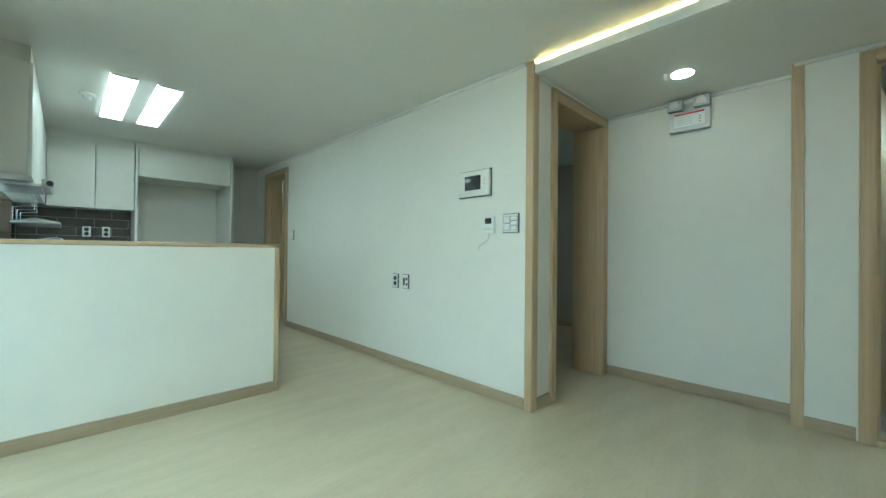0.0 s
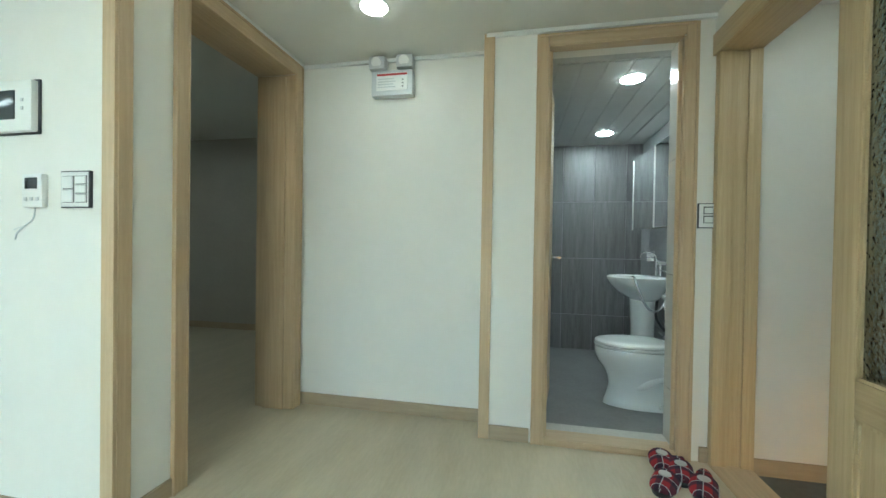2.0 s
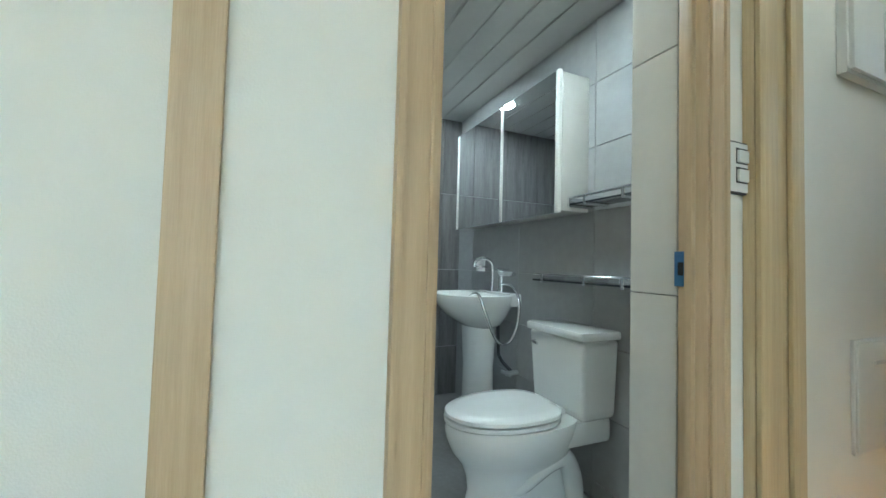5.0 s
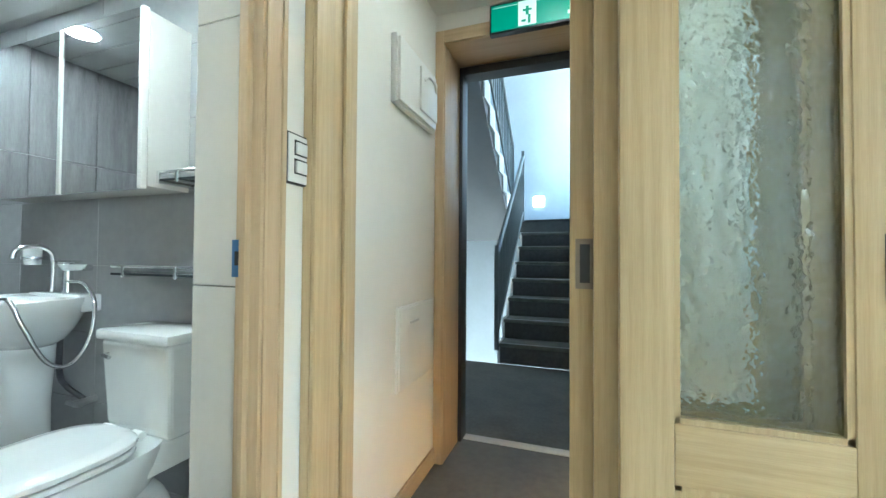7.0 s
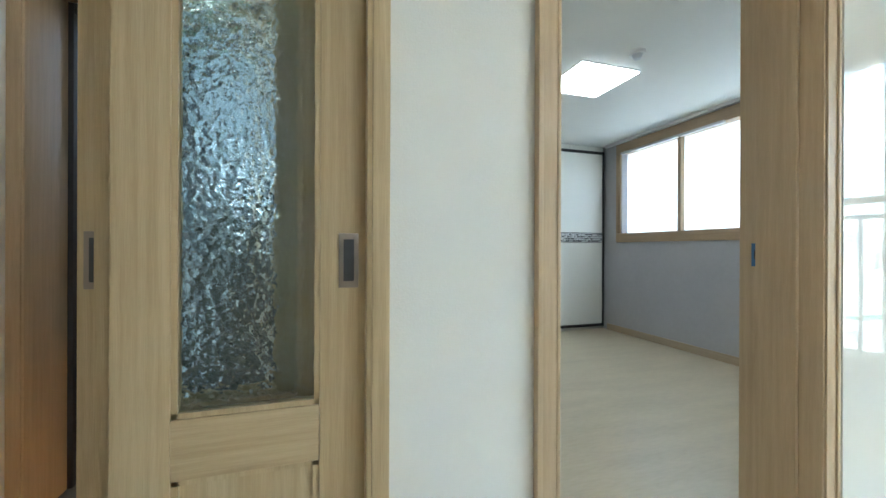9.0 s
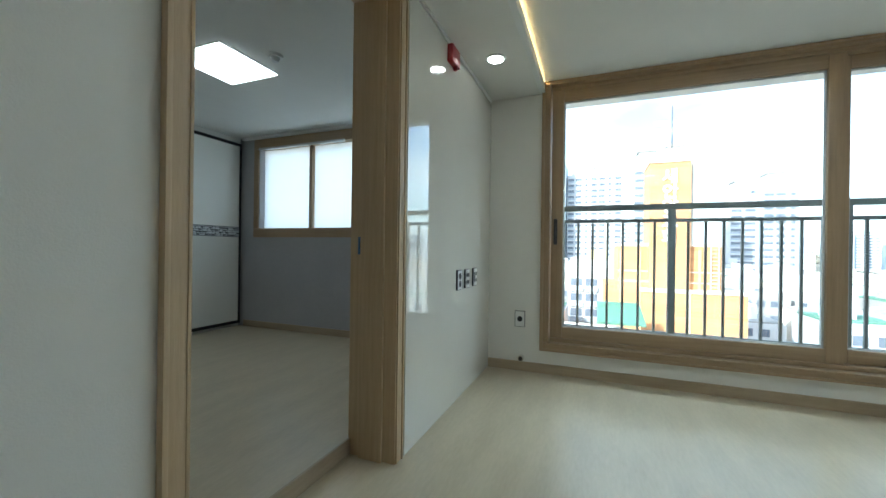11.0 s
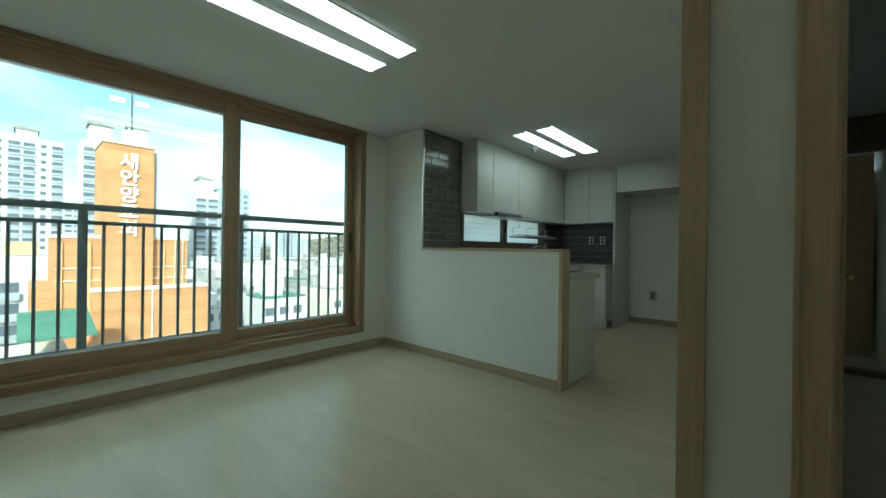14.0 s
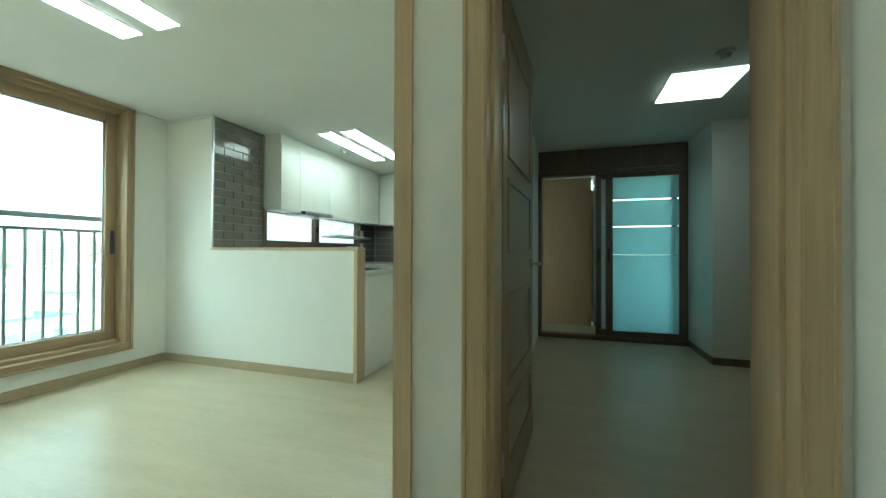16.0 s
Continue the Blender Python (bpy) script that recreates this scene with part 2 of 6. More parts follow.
def bx(bm, x0, x1, y0, y1, z0, z1, bev=0.0):
    x0, x1 = min(x0, x1), max(x0, x1)
    y0, y1 = min(y0, y1), max(y0, y1)
    z0, z1 = min(z0, z1), max(z0, z1)
    m = Matrix.LocRotScale(((x0 + x1) / 2, (y0 + y1) / 2, (z0 + z1) / 2), None, (x1 - x0, y1 - y0, z1 - z0))
    vs = bmesh.ops.create_cube(bm, size=1.0, matrix=m)["verts"]
    if bev:
        es = list({e for v in vs for e in v.link_edges})
        bmesh.ops.bevel(bm, geom=es, offset=bev, segments=2, profile=0.6, affect="EDGES", clamp_overlap=True)
    return bm


def box(*a, bev=0.0):
    return bx(bmesh.new(), *a, bev=bev)


def cyl(bm, p0, p1, r0, r1=None, seg=20):
    r1 = r0 if r1 is None else r1
    a, b = Vector(p0), Vector(p1)
    q = (b - a).to_track_quat("Z", "Y").to_matrix().to_4x4()
    bmesh.ops.create_cone(bm, cap_ends=True, segments=seg, radius1=r0, radius2=r1, depth=(b - a).length,
                          matrix=Matrix.Translation((a + b) / 2) @ q)
    return bm


def loft(bm, rings, cap=True):
    rows = [[bm.verts.new(p) for p in ring] for ring in rings]
    k = len(rows[0])
    for a, b in zip(rows, rows[1:]):
        for i in range(k):
            bm.faces.new((a[i], a[(i + 1) % k], b[(i + 1) % k], b[i]))
    if cap:
        bm.faces.new(list(reversed(rows[0])))
        bm.faces.new(rows[-1])
    bmesh.ops.recalc_face_normals(bm, faces=bm.faces)
    return bm


def tube(bm, pts, r, seg=10):
    pts = [Vector(p) for p in pts]
    rings = []
    for i, p in enumerate(pts):
        d = (pts[min(i + 1, len(pts) - 1)] - pts[max(i - 1, 0)]).normalized()
        u = d.cross(Vector((0.31, 0.17, 0.93)))
        u.normalize()
        v = d.cross(u)
        rings.append([p + r * (math.cos(2 * math.pi * k / seg) * u + math.sin(2 * math.pi * k / seg) * v) for k in range(seg)])
    return loft(bm, rings)


def curve_pts(ctrl, n=24):
    """Points of a smooth line through the control points."""
    c = [Vector(p) for p in ctrl]
    c = [2 * c[0] - c[1]] + c + [2 * c[-1] - c[-2]]
    out = []
    for i in range(1, len(c) - 2):
        for k in range(n):
            t = k / n
            a, b, d, e = c[i - 1], c[i], c[i + 1], c[i + 2]
            out.append(0.5 * ((2 * b) + (d - a) * t + (2 * a - 5 * b + 4 * d - e) * t * t + (3 * b - a - 3 * d + e) * t ** 3))
    out.append(c[-2])
    return out


def oval(cx, cy, z, rx, ry, n=32, power=2.0):
    pts = []
    for k in range(n):
        a = 2 * math.pi * k / n
        c, s = math.cos(a), math.sin(a)
        pts.append((cx + rx * math.copysign(abs(c) ** (2 / power), c), cy + ry * math.copysign(abs(s) ** (2 / power), s), z))
    return pts


def grid_solid(us, vs, solid, to_point, w0, w1):
    """A slab with openings: cells in u and v that are solid, between depths w0 and w1, with outer faces only."""
    bm = bmesh.new()
    made = {}

    def vert(i, j, w):
        key = (i, j, w)
        if key not in made:
            made[key] = bm.verts.new(to_point(us[i], vs[j], w))
        return made[key]

    full = {(i, j) for i in range(len(us) - 1) for j in range(len(vs) - 1) if solid((us[i] + us[i + 1]) / 2, (vs[j] + vs[j + 1]) / 2)}
    for i, j in full:
        for w in (w0, w1):
            bm.faces.new([vert(i, j, w), vert(i + 1, j, w), vert(i + 1, j + 1, w), vert(i, j + 1, w)])
        for di, dj, a, b in ((-1, 0, (i, j), (i, j + 1)), (1, 0, (i + 1, j), (i + 1, j + 1)), (0, -1, (i, j), (i + 1, j)), (0, 1, (i, j + 1), (i + 1, j + 1))):
            if (i + di, j + dj) not in full:
                bm.faces.new([vert(*a, w0), vert(*b, w0), vert(*b, w1), vert(*a, w1)])
    bmesh.ops.recalc_face_normals(bm, faces=bm.faces)
    return bm


def slab(axis, w0, w1, u0, u1, v0, v1, holes=()):
    """A wall (axis x or y) or ceiling/floor (axis z) with rectangular openings (u0, u1, v0, v1)."""
    us = sorted({u0, u1, *[h[0] for h in holes], *[h[1] for h in holes]})
    vs = sorted({v0, v1, *[h[2] for h in holes], *[h[3] for h in holes]})
    us = [u for u in us if u0 <= u <= u1]
    vs = [v for v in vs if v0 <= v <= v1]
    to = {"x": lambda u, v, w: (w, u, v), "y": lambda u, v, w: (u, w, v), "z": lambda u, v, w: (u, v, w)}[axis]
    return grid_solid(us, vs, lambda u, v: not any(h[0] < u < h[1] and h[2] < v < h[3] for h in holes), to, w0, w1)


def ship(name, bm, material, origin=(0, 0, 0), smooth=False):
    me = bpy.data.meshes.new(name)
    if origin != (0, 0, 0):
        bmesh.ops.translate(bm, verts=bm.verts, vec=-Vector(origin))
    bm.to_mesh(me)
    bm.free()
    me.materials.append(material)
    if smooth:
        for p in me.polygons:
            p.use_smooth = True
        me.set_sharp_from_angle(angle=radians(40))
    return me


def structure(name, bm, material, label="", category="", smooth=False):
    ob = new(name, ship(name, bm, material, smooth=smooth))
    ORIGIN[ob] = (0, 0, 0)
    return tagged(ob, label, category, "", "structure")


def thing(name, loc, label, category, group=""):
    ob = new(name)
    ob.empty_display_size = 0.05
    ob.location = loc
    ORIGIN[ob] = tuple(loc)
    return tagged(ob, label, category, group)


def part(name, bm, material, parent, label="", smooth=True):
    ob = new(name, ship(name, bm, material, ORIGIN[parent], smooth))
    ob.parent = parent
    ORIGIN[ob] = ORIGIN[parent]
    if label:
        ob["label"] = label
    return ob


def solo(name, bm, material, loc, label, category, group="", smooth=True):
    """A thing of one mesh."""
    ob = new(name, ship(name, bm, material, loc, smooth))
    ob.location = loc
    ORIGIN[ob] = tuple(loc)
    return tagged(ob, label, category, group)


# ---- the flat: large structure ----
H, LOW = 2.255, 2.172
structure("floor", slab("z", -0.15, 0.0, -3.75, 3.2, -5.75, 5.2, [(0.985, 3.35, -2.75, -1.2), (-0.2, 1.3, -3.8, -2.3), (-0.16, 3.35, -5.9, -3.62)]), FLOORING, "pale wood-look vinyl floor", "floor")
structure("wall_living_window", slab("x", -3.30, -3.07, -2.51, 1.58, -0.15, 2.4, [(-1.80, 1.12, 0.24, 2.23)]), WALLPAPER, "white papered wall round the window", "wall")
structure("wall_intercom", slab("x", 0.0, 0.20, 0.0, 5.1, 0.0, 2.4, [(3.83, 4.56, 0.0, 2.10)]), WALLPAPER, "long white papered wall with the intercom", "wall")
structure("wall_bedroom_door", slab("y", 0.0, 0.24, 0.20, 1.165, 0.0, 2.4, [(0.27, 1.085, 0.0, 2.10)]), WALLPAPER, "white papered wall round the bedroom door", "wall")
structure("wall_hall_end", box(1.165, 1.30, -1.19, 0.24, 0.0, 2.4), WALLPAPER, "white papered wall at the end of the hall", "wall")
structure("wall_bathroom_door", slab("x", 0.985, 1.165, -2.30, -1.19, -0.15, 2.4, [(-2.19, -1.51, -0.15, 2.10)]), WALLPAPER, "white papered wall round the bathroom door", "wall")
structure("wall_entrance", slab("y", -2.51, -2.29, -3.07, -0.19, 0.0, 2.4, [(-1.54, -0.56, 0.0, 2.12)]), WALLPAPER, "white papered wall between entrance and bedroom", "wall")
structure("wall_bathroom_side", box(1.166, 3.42, -2.80, -2.64, -0.15, 2.4), GROUT, "bathroom wall under pale grey tiles", "wall")
structure("wall_bathroom_back", box(3.235, 3.42, -2.63, -1.10, -0.15, 2.4), GROUT, "bathroom wall under the plank tiles", "wall")
structure("wall_bathroom_inner", box(1.166, 3.235, -1.24, -1.10, -0.15, 2.4), PALE_TILE, "pale tiled inner bathroom wall", "wall")
structure("wall_vestibule_side", box(1.02, 1.22, -3.62, -2.302, -0.15, 2.4), WALLPAPER, "white wall of the entrance vestibule", "wall")
structure("wall_vestibule_inner", box(-0.36, -0.16, -3.75, -2.51, -0.15, 2.4), WALLPAPER, "white wall between vestibule and bedroom", "wall")
structure("wall_front_door", slab("y", -3.62, -3.32, -0.16, 1.02, -0.15, 2.4, [(0.10, 0.985, -0.15, 2.06)]), WALLPAPER, "wall round the front door", "wall")
structure("vestibule_floor", box(-0.16, 1.02, -3.62, -2.30, -0.20, -0.05), CONCRETE, "brown grey stone vestibule floor", "floor")
structure("bathroom_floor", box(1.0, 3.3, -2.65, -1.2, -0.25, -0.06), BATH_FLOOR, "grey bathroom floor", "floor")
structure("ceiling", slab("z", H, 2.42, -3.70, 3.1, -5.70, 5.2, [(-0.15, 2.4, -8, -3.75)]), CEIL_PAPER, "white papered ceiling", "ceiling")
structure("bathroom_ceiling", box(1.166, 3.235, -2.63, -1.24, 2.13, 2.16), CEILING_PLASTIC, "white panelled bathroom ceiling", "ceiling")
structure("vestibule_ceiling", box(-0.16, 1.02, -3.32, -2.47, 2.19, 2.22), CEIL_PAPER, "white vestibule ceiling", "ceiling")

# lowered ceiling over the hall and along the entrance wall, with a lip and a light gap over it
bm = bmesh.new()
for x0, x1, y0, y1 in ((0.04, 1.165, -2.47, 0.0), (-3.07, 0.04, -2.29, -1.88)):
    bx(bm, x0, x1, y0, y1, LOW, LOW + 0.012)
structure("ceiling_low", bm, CEIL_PAPER, "lowered white ceiling over the hall", "ceiling")
bm = bmesh.new()
bx(bm, 0.0, 0.04, -1.84, -0.002, LOW - 0.004, LOW + 0.055, bev=0.004)
bx(bm, -3.068, 0.04, -1.88, -1.84, LOW - 0.004, LOW + 0.055, bev=0.004)
structure("trim_cove", bm, PLASTIC, "white lip of the light cove", "trim")
bm = bmesh.new()
bx(bm, 0.17, 0.20, -1.88, -0.01, LOW + 0.014, H - 0.002)
bx(bm, -3.066, 0.20, -2.03, -2.0, LOW + 0.014, H - 0.002)
structure("trim_cove_back", bm, PLASTIC, "white back of the light cove", "trim")
bm = bmesh.new()
bx(bm, 0.085, 0.10, -1.80, -0.03, LOW + 0.014, LOW + 0.022)
bx(bm, -3.04, 0.06, -1.945, -1.93, LOW + 0.014, LOW + 0.022)
solo("cove_led_strip", bm, LED_WARM, (-1.0, -1.9, LOW + 0.012), "warm glowing led strip hidden in the ceiling cove", "light strip")

# ceiling mouldings
bm = bmesh.new()
bx(bm, -0.018, 0.0, 0.05, 3.78, H - 0.022, H - 0.002)
bx(bm, -3.07, -3.052, 1.2, 1.478, H - 0.022, H - 0.002)
bx(bm, -3.07, -2.50, 1.46, 1.478, H - 0.022, H - 0.002)
bx(bm, 1.147, 1.165, -1.19, 0.0, LOW - 0.022, LOW - 0.002)
bx(bm, 0.967, 0.985, -2.29, -1.19, LOW - 0.022, LOW - 0.002)
bx(bm, 0.985, 1.15, -1.19, -1.172, LOW - 0.022, LOW - 0.002)
bx(bm, 0.07, 1.147, -0.018, 0.0, LOW - 0.022, LOW - 0.002)
bx(bm, -3.05, -1.6, -2.286, -2.262, LOW - 0.022, LOW - 0.002)
structure("trim_ceiling", bm, PLASTIC, "thin white ceiling moulding", "trim")

# baseboards
def skirting(name, runs_x, runs_y):
    for mat_, runs in ((BASE_X, runs_x), (BASE_Y, runs_y)):
        if runs:
            b = bmesh.new()
            for r in runs:
                bx(b, *r, 0.0, 0.075, bev=0.003)
            structure("baseboard", b, mat_, "light brown wood baseboard", "baseboard")


skirting("living", [(-3.06, -1.055, 1.468, 1.48), (0.05, 0.22, -0.012, 0.0)],
         [(-3.07, -3.058, -2.27, 1.468), (-0.012, 0.0, 0.05, 3.78)])
skirting("hall", [(-0.52, -0.20, -2.29, -2.278)], [(1.153, 1.165, -1.19, -0.002), (0.973, 0.985, -1.445, -1.235), (0.973, 0.985, -2.30, -2.255)])
skirting("bedroom", [(-3.4, -0.4, -2.522, -2.51)], [(-3.42, -3.408, -5.4, -2.53), (2.868, 2.88, 0.3, 2.9)])
skirting("kitchen", [(-1.54, -0.58, 4.936, 4.948), (-0.5, -0.02, 4.936, 4.948)], [])

structure("wall_lintel", box(-0.19, 0.985, -2.475, -2.29, 2.072, 2.4), WALLPAPER, "white strip of wall over the sliding door", "wall")

# corner trims
def upright(name, x0, x1, y0, y1, z1, label="light beech corner trim"):
    structure(name, box(x0, x1, y0, y1, 0.0, z1, bev=0.003), WOOD_V, label, "trim")


bm = bmesh.new()
bx(bm, -0.014, -0.001, -0.012, 0.042, 0.0, H - 0.003, bev=0.002)
bx(bm, -0.001, 0.05, -0.014, -0.001, 0.0, LOW - 0.003, bev=0.002)
structure("trim_wall_end", bm, WOOD_V, "light beech trim on the wall end", "trim")
bm = bmesh.new()
bx(bm, 0.972, 0.984, -1.235, -1.178, 0.0, LOW - 0.003, bev=0.002)
bx(bm, 0.984, 1.02, -1.189, -1.177, 0.0, LOW - 0.003, bev=0.002)
structure("trim_hall_corner", bm, WOOD_V, "light beech trim on the hall corner", "trim")


def door_frame(name, axis, face, back, a0, a1, top, width=0.055, label="light beech door frame", sill=None, lip=0.016, width2=None, stop=0.014):
    """A lined opening from a0 to a1 in the wall between face and back; the casing stands proud of the face."""
    s = 1 if back > face else -1
    f, g = face - s * lip, back + s * lip
    ob = thing(name, (((a0 + a1) / 2, face, 0) if axis == "y" else (face, (a0 + a1) / 2, 0)), label, "door frame")
    ob["kind"] = "structure"

    def put(nm, u0, u1, w0, w1, z0, z1, m):
        b = bmesh.new()
        bx(b, *((u0, u1, w0, w1) if axis == "y" else (w0, w1, u0, u1)), z0, z1, bev=0.003)
        part(nm, b, m, ob)
    along = WOOD_X if axis == "y" else WOOD_Y
    for u0, u1, c0, c1 in ((a0 - 0.03, a0, a0 - width, a0 - 0.008), (a1, a1 + 0.03, a1 + 0.008, a1 + (width2 or width))):
        put("jamb", u0, u1, f + s * 0.004, g - s * 0.004, 0.0, top, WOOD_V)
        for w0, w1 in ((f, face - s * 0.001), (g, back + s * 0.001)):
            put("casing", c0, c1, w0, w1, 0.0, top + width, WOOD_V)
        deep = min(0.05, abs(back - face) * 0.3)
        put("stop", (a0 if u0 < a0 else a1 - stop), (a0 + stop if u0 < a0 else a1), face + s * deep, back - s * deep, 0.0, top - 0.012, WOOD_V)
        o0, o1 = (c0, c0 + 0.013) if u0 < a0 else (c1 - 0.013, c1)
        put("outer_bead", o0, o1, f - s * 0.006, f + s * 0.003, 0.0, top + width - 0.001, WOOD_V)
        i0, i1 = (c1 - 0.006, c1 + 0.002) if u0 < a0 else (c0 - 0.002, c0 + 0.006)
        put("inner_bead", i0, i1, f - s * 0.003, f + s * 0.003, 0.0, top + 0.012, WOOD_V)
    put("head", a0, a1, f + s * 0.004, g - s * 0.004, top, top + 0.03, along)
    for w0, w1 in ((f, face - s * 0.001), (g, back + s * 0.001)):
        put("head_casing", a0 - 0.007, a1 + 0.007, w0, w1, top + 0.008, top + width, along)
    put("head_bead", a0 - width + 0.013, a1 + (width2 or width) - 0.013, f - s * 0.006, f + s * 0.003, top + width - 0.013, top + width, along)
    if sill:
        put("sill", a0, a1, f, face + s * 0.10, 0.0, sill, along)
    return ob


door_frame("door_1", "y", 0.0, 0.24, 0.295, 1.06, 2.075, 0.075)
door_frame("door_2", "x", 0.985, 1.028, -2.152, -1.52, 2.075, 0.064, sill=0.035, width2=0.066, stop=0.016)
door_frame("door_3", "y", -2.29, -2.51, -1.508, -0.59, 2.09, 0.065)
door_frame("door_4", "x", 0.0, 0.20, 3.86, 4.53, 2.075, 0.07)

# bathroom reveal, threshold and tiles
bm = bmesh.new()
for z0, z1 in ((-0.06, 0.301), (0.304, 0.901), (0.904, 1.501), (1.504, 2.12)):
    bx(bm, 1.049, 1.178, -2.28, -2.162, z0, z1, bev=0.002)
    bx(bm, 1.049, 1.178, -1.472, -1.40, z0, z1, bev=0.002)
structure("trim_tile_reveal", bm, IVORY_TILE, "ivory tiled door reveal", "trim")
structure("trim_threshold", box(1.0, 1.178, -2.161, -1.473, -0.08, 0.03, bev=0.004), COUNTER, "pale marble threshold", "threshold")
structure("trim_front_step", box(-0.19, 0.985, -2.47, -2.29, -0.06, 0.006, bev=0.003), WOOD_X, "wooden track sill of the sliding door", "threshold")

# bathroom ceiling ribs
bm = bmesh.new()
for i in range(9):
    y = -1.36 - i * 0.145
    bx(bm, 1.3, 3.22, y - 0.064, y + 0.064, 2.122, 2.13, bev=0.004)
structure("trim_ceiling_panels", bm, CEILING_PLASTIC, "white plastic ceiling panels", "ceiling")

# living window: frame, two sashes, panes
win = thing("window_1", (-3.18, -0.34, 0.18), "large two-pane sliding window in a beech-look frame", "window")
win["kind"] = "structure"
for nm, a, m in (("frame_bottom", (-3.29, -3.045, -1.86, 1.18, 0.18, 0.245), WIN_Y), ("frame_top", (-3.29, -3.045, -1.86, 1.18, 2.225, 2.252), WIN_Y),
                 ("frame_side", (-3.29, -3.045, -1.86, -1.795, 0.246, 2.224), WIN_V), ("frame_side", (-3.29, -3.045, 1.115, 1.18, 0.246, 2.224), WIN_V),
                 ("track", (-3.21, -3.09, -1.79, 1.11, 0.246, 0.275), WIN_Y), ("track_top", (-3.21, -3.09, -1.79, 1.11, 2.195, 2.224), WIN_Y)):
    part(nm, box(*a, bev=0.006), m, win)


lip = bmesh.new()
for a in ((-1.86, -1.838, 0.18, 2.252), (1.158, 1.18, 0.18, 2.252), (-1.838, 1.158, 0.18, 0.198), (-1.838, 1.158, 2.238, 2.252), (-1.812, -1.797, 0.244, 2.226), (1.117, 1.132, 0.244, 2.226), (-1.797, 1.117, 0.228, 0.243)):
    bx(lip, -3.047, -3.036, *a, bev=0.002)
part("frame_lip", lip, WIN_V, win)


def sash(x, y0, y1, z0, z1, w, handle_y, side):
    s = part("sash", box(x - 0.02, x + 0.02, y0, y0 + w, z0, z1, bev=0.006), WIN_V, win)
    part("sash_stile", box(x - 0.02, x + 0.02, y1 - w, y1, z0, z1, bev=0.006), WIN_V, win)
    for za, zb in ((z0, z0 + w), (z1 - w, z1)):
        part("sash_rail", box(x - 0.02, x + 0.02, y0 + w, y1 - w, za, zb, bev=0.005), WIN_Y, win)
    b = bmesh.new()
    for a in ((y0 + w, y0 + w + 0.012, z0 + w, z1 - w), (y1 - w - 0.012, y1 - w, z0 + w, z1 - w), (y0 + w, y1 - w, z0 + w, z0 + w + 0.012), (y0 + w, y1 - w, z1 - w - 0.012, z1 - w)):
        bx(b, x - 0.014, x - 0.008, *a)
    part("spacer", b, OFFWHITE, win)
    pane = part("pane", box(x - 0.004, x + 0.004, y0 + w - 0.005, y1 - w + 0.005, z0 + w - 0.005, z1 - w + 0.005), CLEAR, win, "clear pane", smooth=False)
    pane.visible_shadow = False
    h = part("handle", box(x + 0.02, x + 0.032, handle_y - 0.014, handle_y + 0.014, 1.0, 1.20, bev=0.005), DARK, s, "dark handle")
    part("lever", cyl(bmesh.new(), (x + 0.04, handle_y, 1.12), (x + 0.048, handle_y, 1.0), 0.009, 0.007, 12), DARK, s)


sash(-3.12, -1.79, -0.045, 0.276, 2.194, 0.088, -1.755, -1)
sash(-3.175, -0.085, 1.112, 0.276, 2.194, 0.082, 1.075, 1)

# outer railing
rail = thing("window_railing", (-3.36, -0.3, 0.28), "grey green metal railing outside the window", "railing")
for z, r in ((1.30, 0.022), (1.195, 0.014), (0.33, 0.014)):
    part("rail", box(-3.36 - r, -3.36 + r, -1.95, 1.30, z - r, z + r, bev=0.003), RAIL_PAINT, rail)
for y in (-1.93, -0.93, 0.075, 1.28):
    part("post", box(-3.385, -3.335, y - 0.025, y + 0.025, 0.20, 1.28, bev=0.003), RAIL_PAINT, rail)
y = -1.82
while y < 1.25:
    if min(abs(y - p) for p in (-1.93, -0.93, 0.075, 1.28)) > 0.05:
        part("baluster", box(-3.369, -3.351, y - 0.009, y + 0.009, 0.34, 1.19), RAIL_PAINT, rail, smooth=False)
    y += 0.111
for y in (-1.93, -0.93, 0.075, 1.28):
    part("bracket", box(-3.335, -3.295, y - 0.03, y + 0.03, 0.2, 0.26), RAIL_PAINT, rail)

# glossy slabs of the media wall
slabs = structure("wall_panels", box(-3.066, -1.59, -2.289, -2.286, 0.03, LOW - 0.03), GROUT, "backing of the polished wall slabs", "wall")
part("panel", box(-3.066, -1.585, -2.286, -2.270, 0.004, LOW - 0.026, bev=0.0015), GLOSS_TILE, slabs, smooth=False)


# outlets and switches
def plate(x, y, z, axis, sgn, w, h, label, cat, dark_rim=True):
    """A wall plate with its centre on the wall; sgn: the side that it faces."""
    t = thing(cat.replace(" ", "_"), (x, y, z), label, cat)

    def slab_at(b, u0, u1, z0, z1, d0, d1, bev=0.0):
        if axis == "x":
            bx(b, x + sgn * d0, x + sgn * d1, y + u0, y + u1, z + z0, z + z1, bev=bev)
        else:
            bx(b, x + u0, x + u1, y + sgn * d0, y + sgn * d1, z + z0, z + z1, bev=bev)
        return b
    if dark_rim:
        part("rim", slab_at(bmesh.new(), -w / 2 - 0.005, w / 2 + 0.004, -h / 2 - 0.004, h / 2 + 0.004, 0.0, 0.011, 0.001), DARK, t)
    part("plate", slab_at(bmesh.new(), -w / 2, w / 2, -h / 2, h / 2, 0.009, 0.0135, 0.0015), PLASTIC, t)
    return t, slab_at


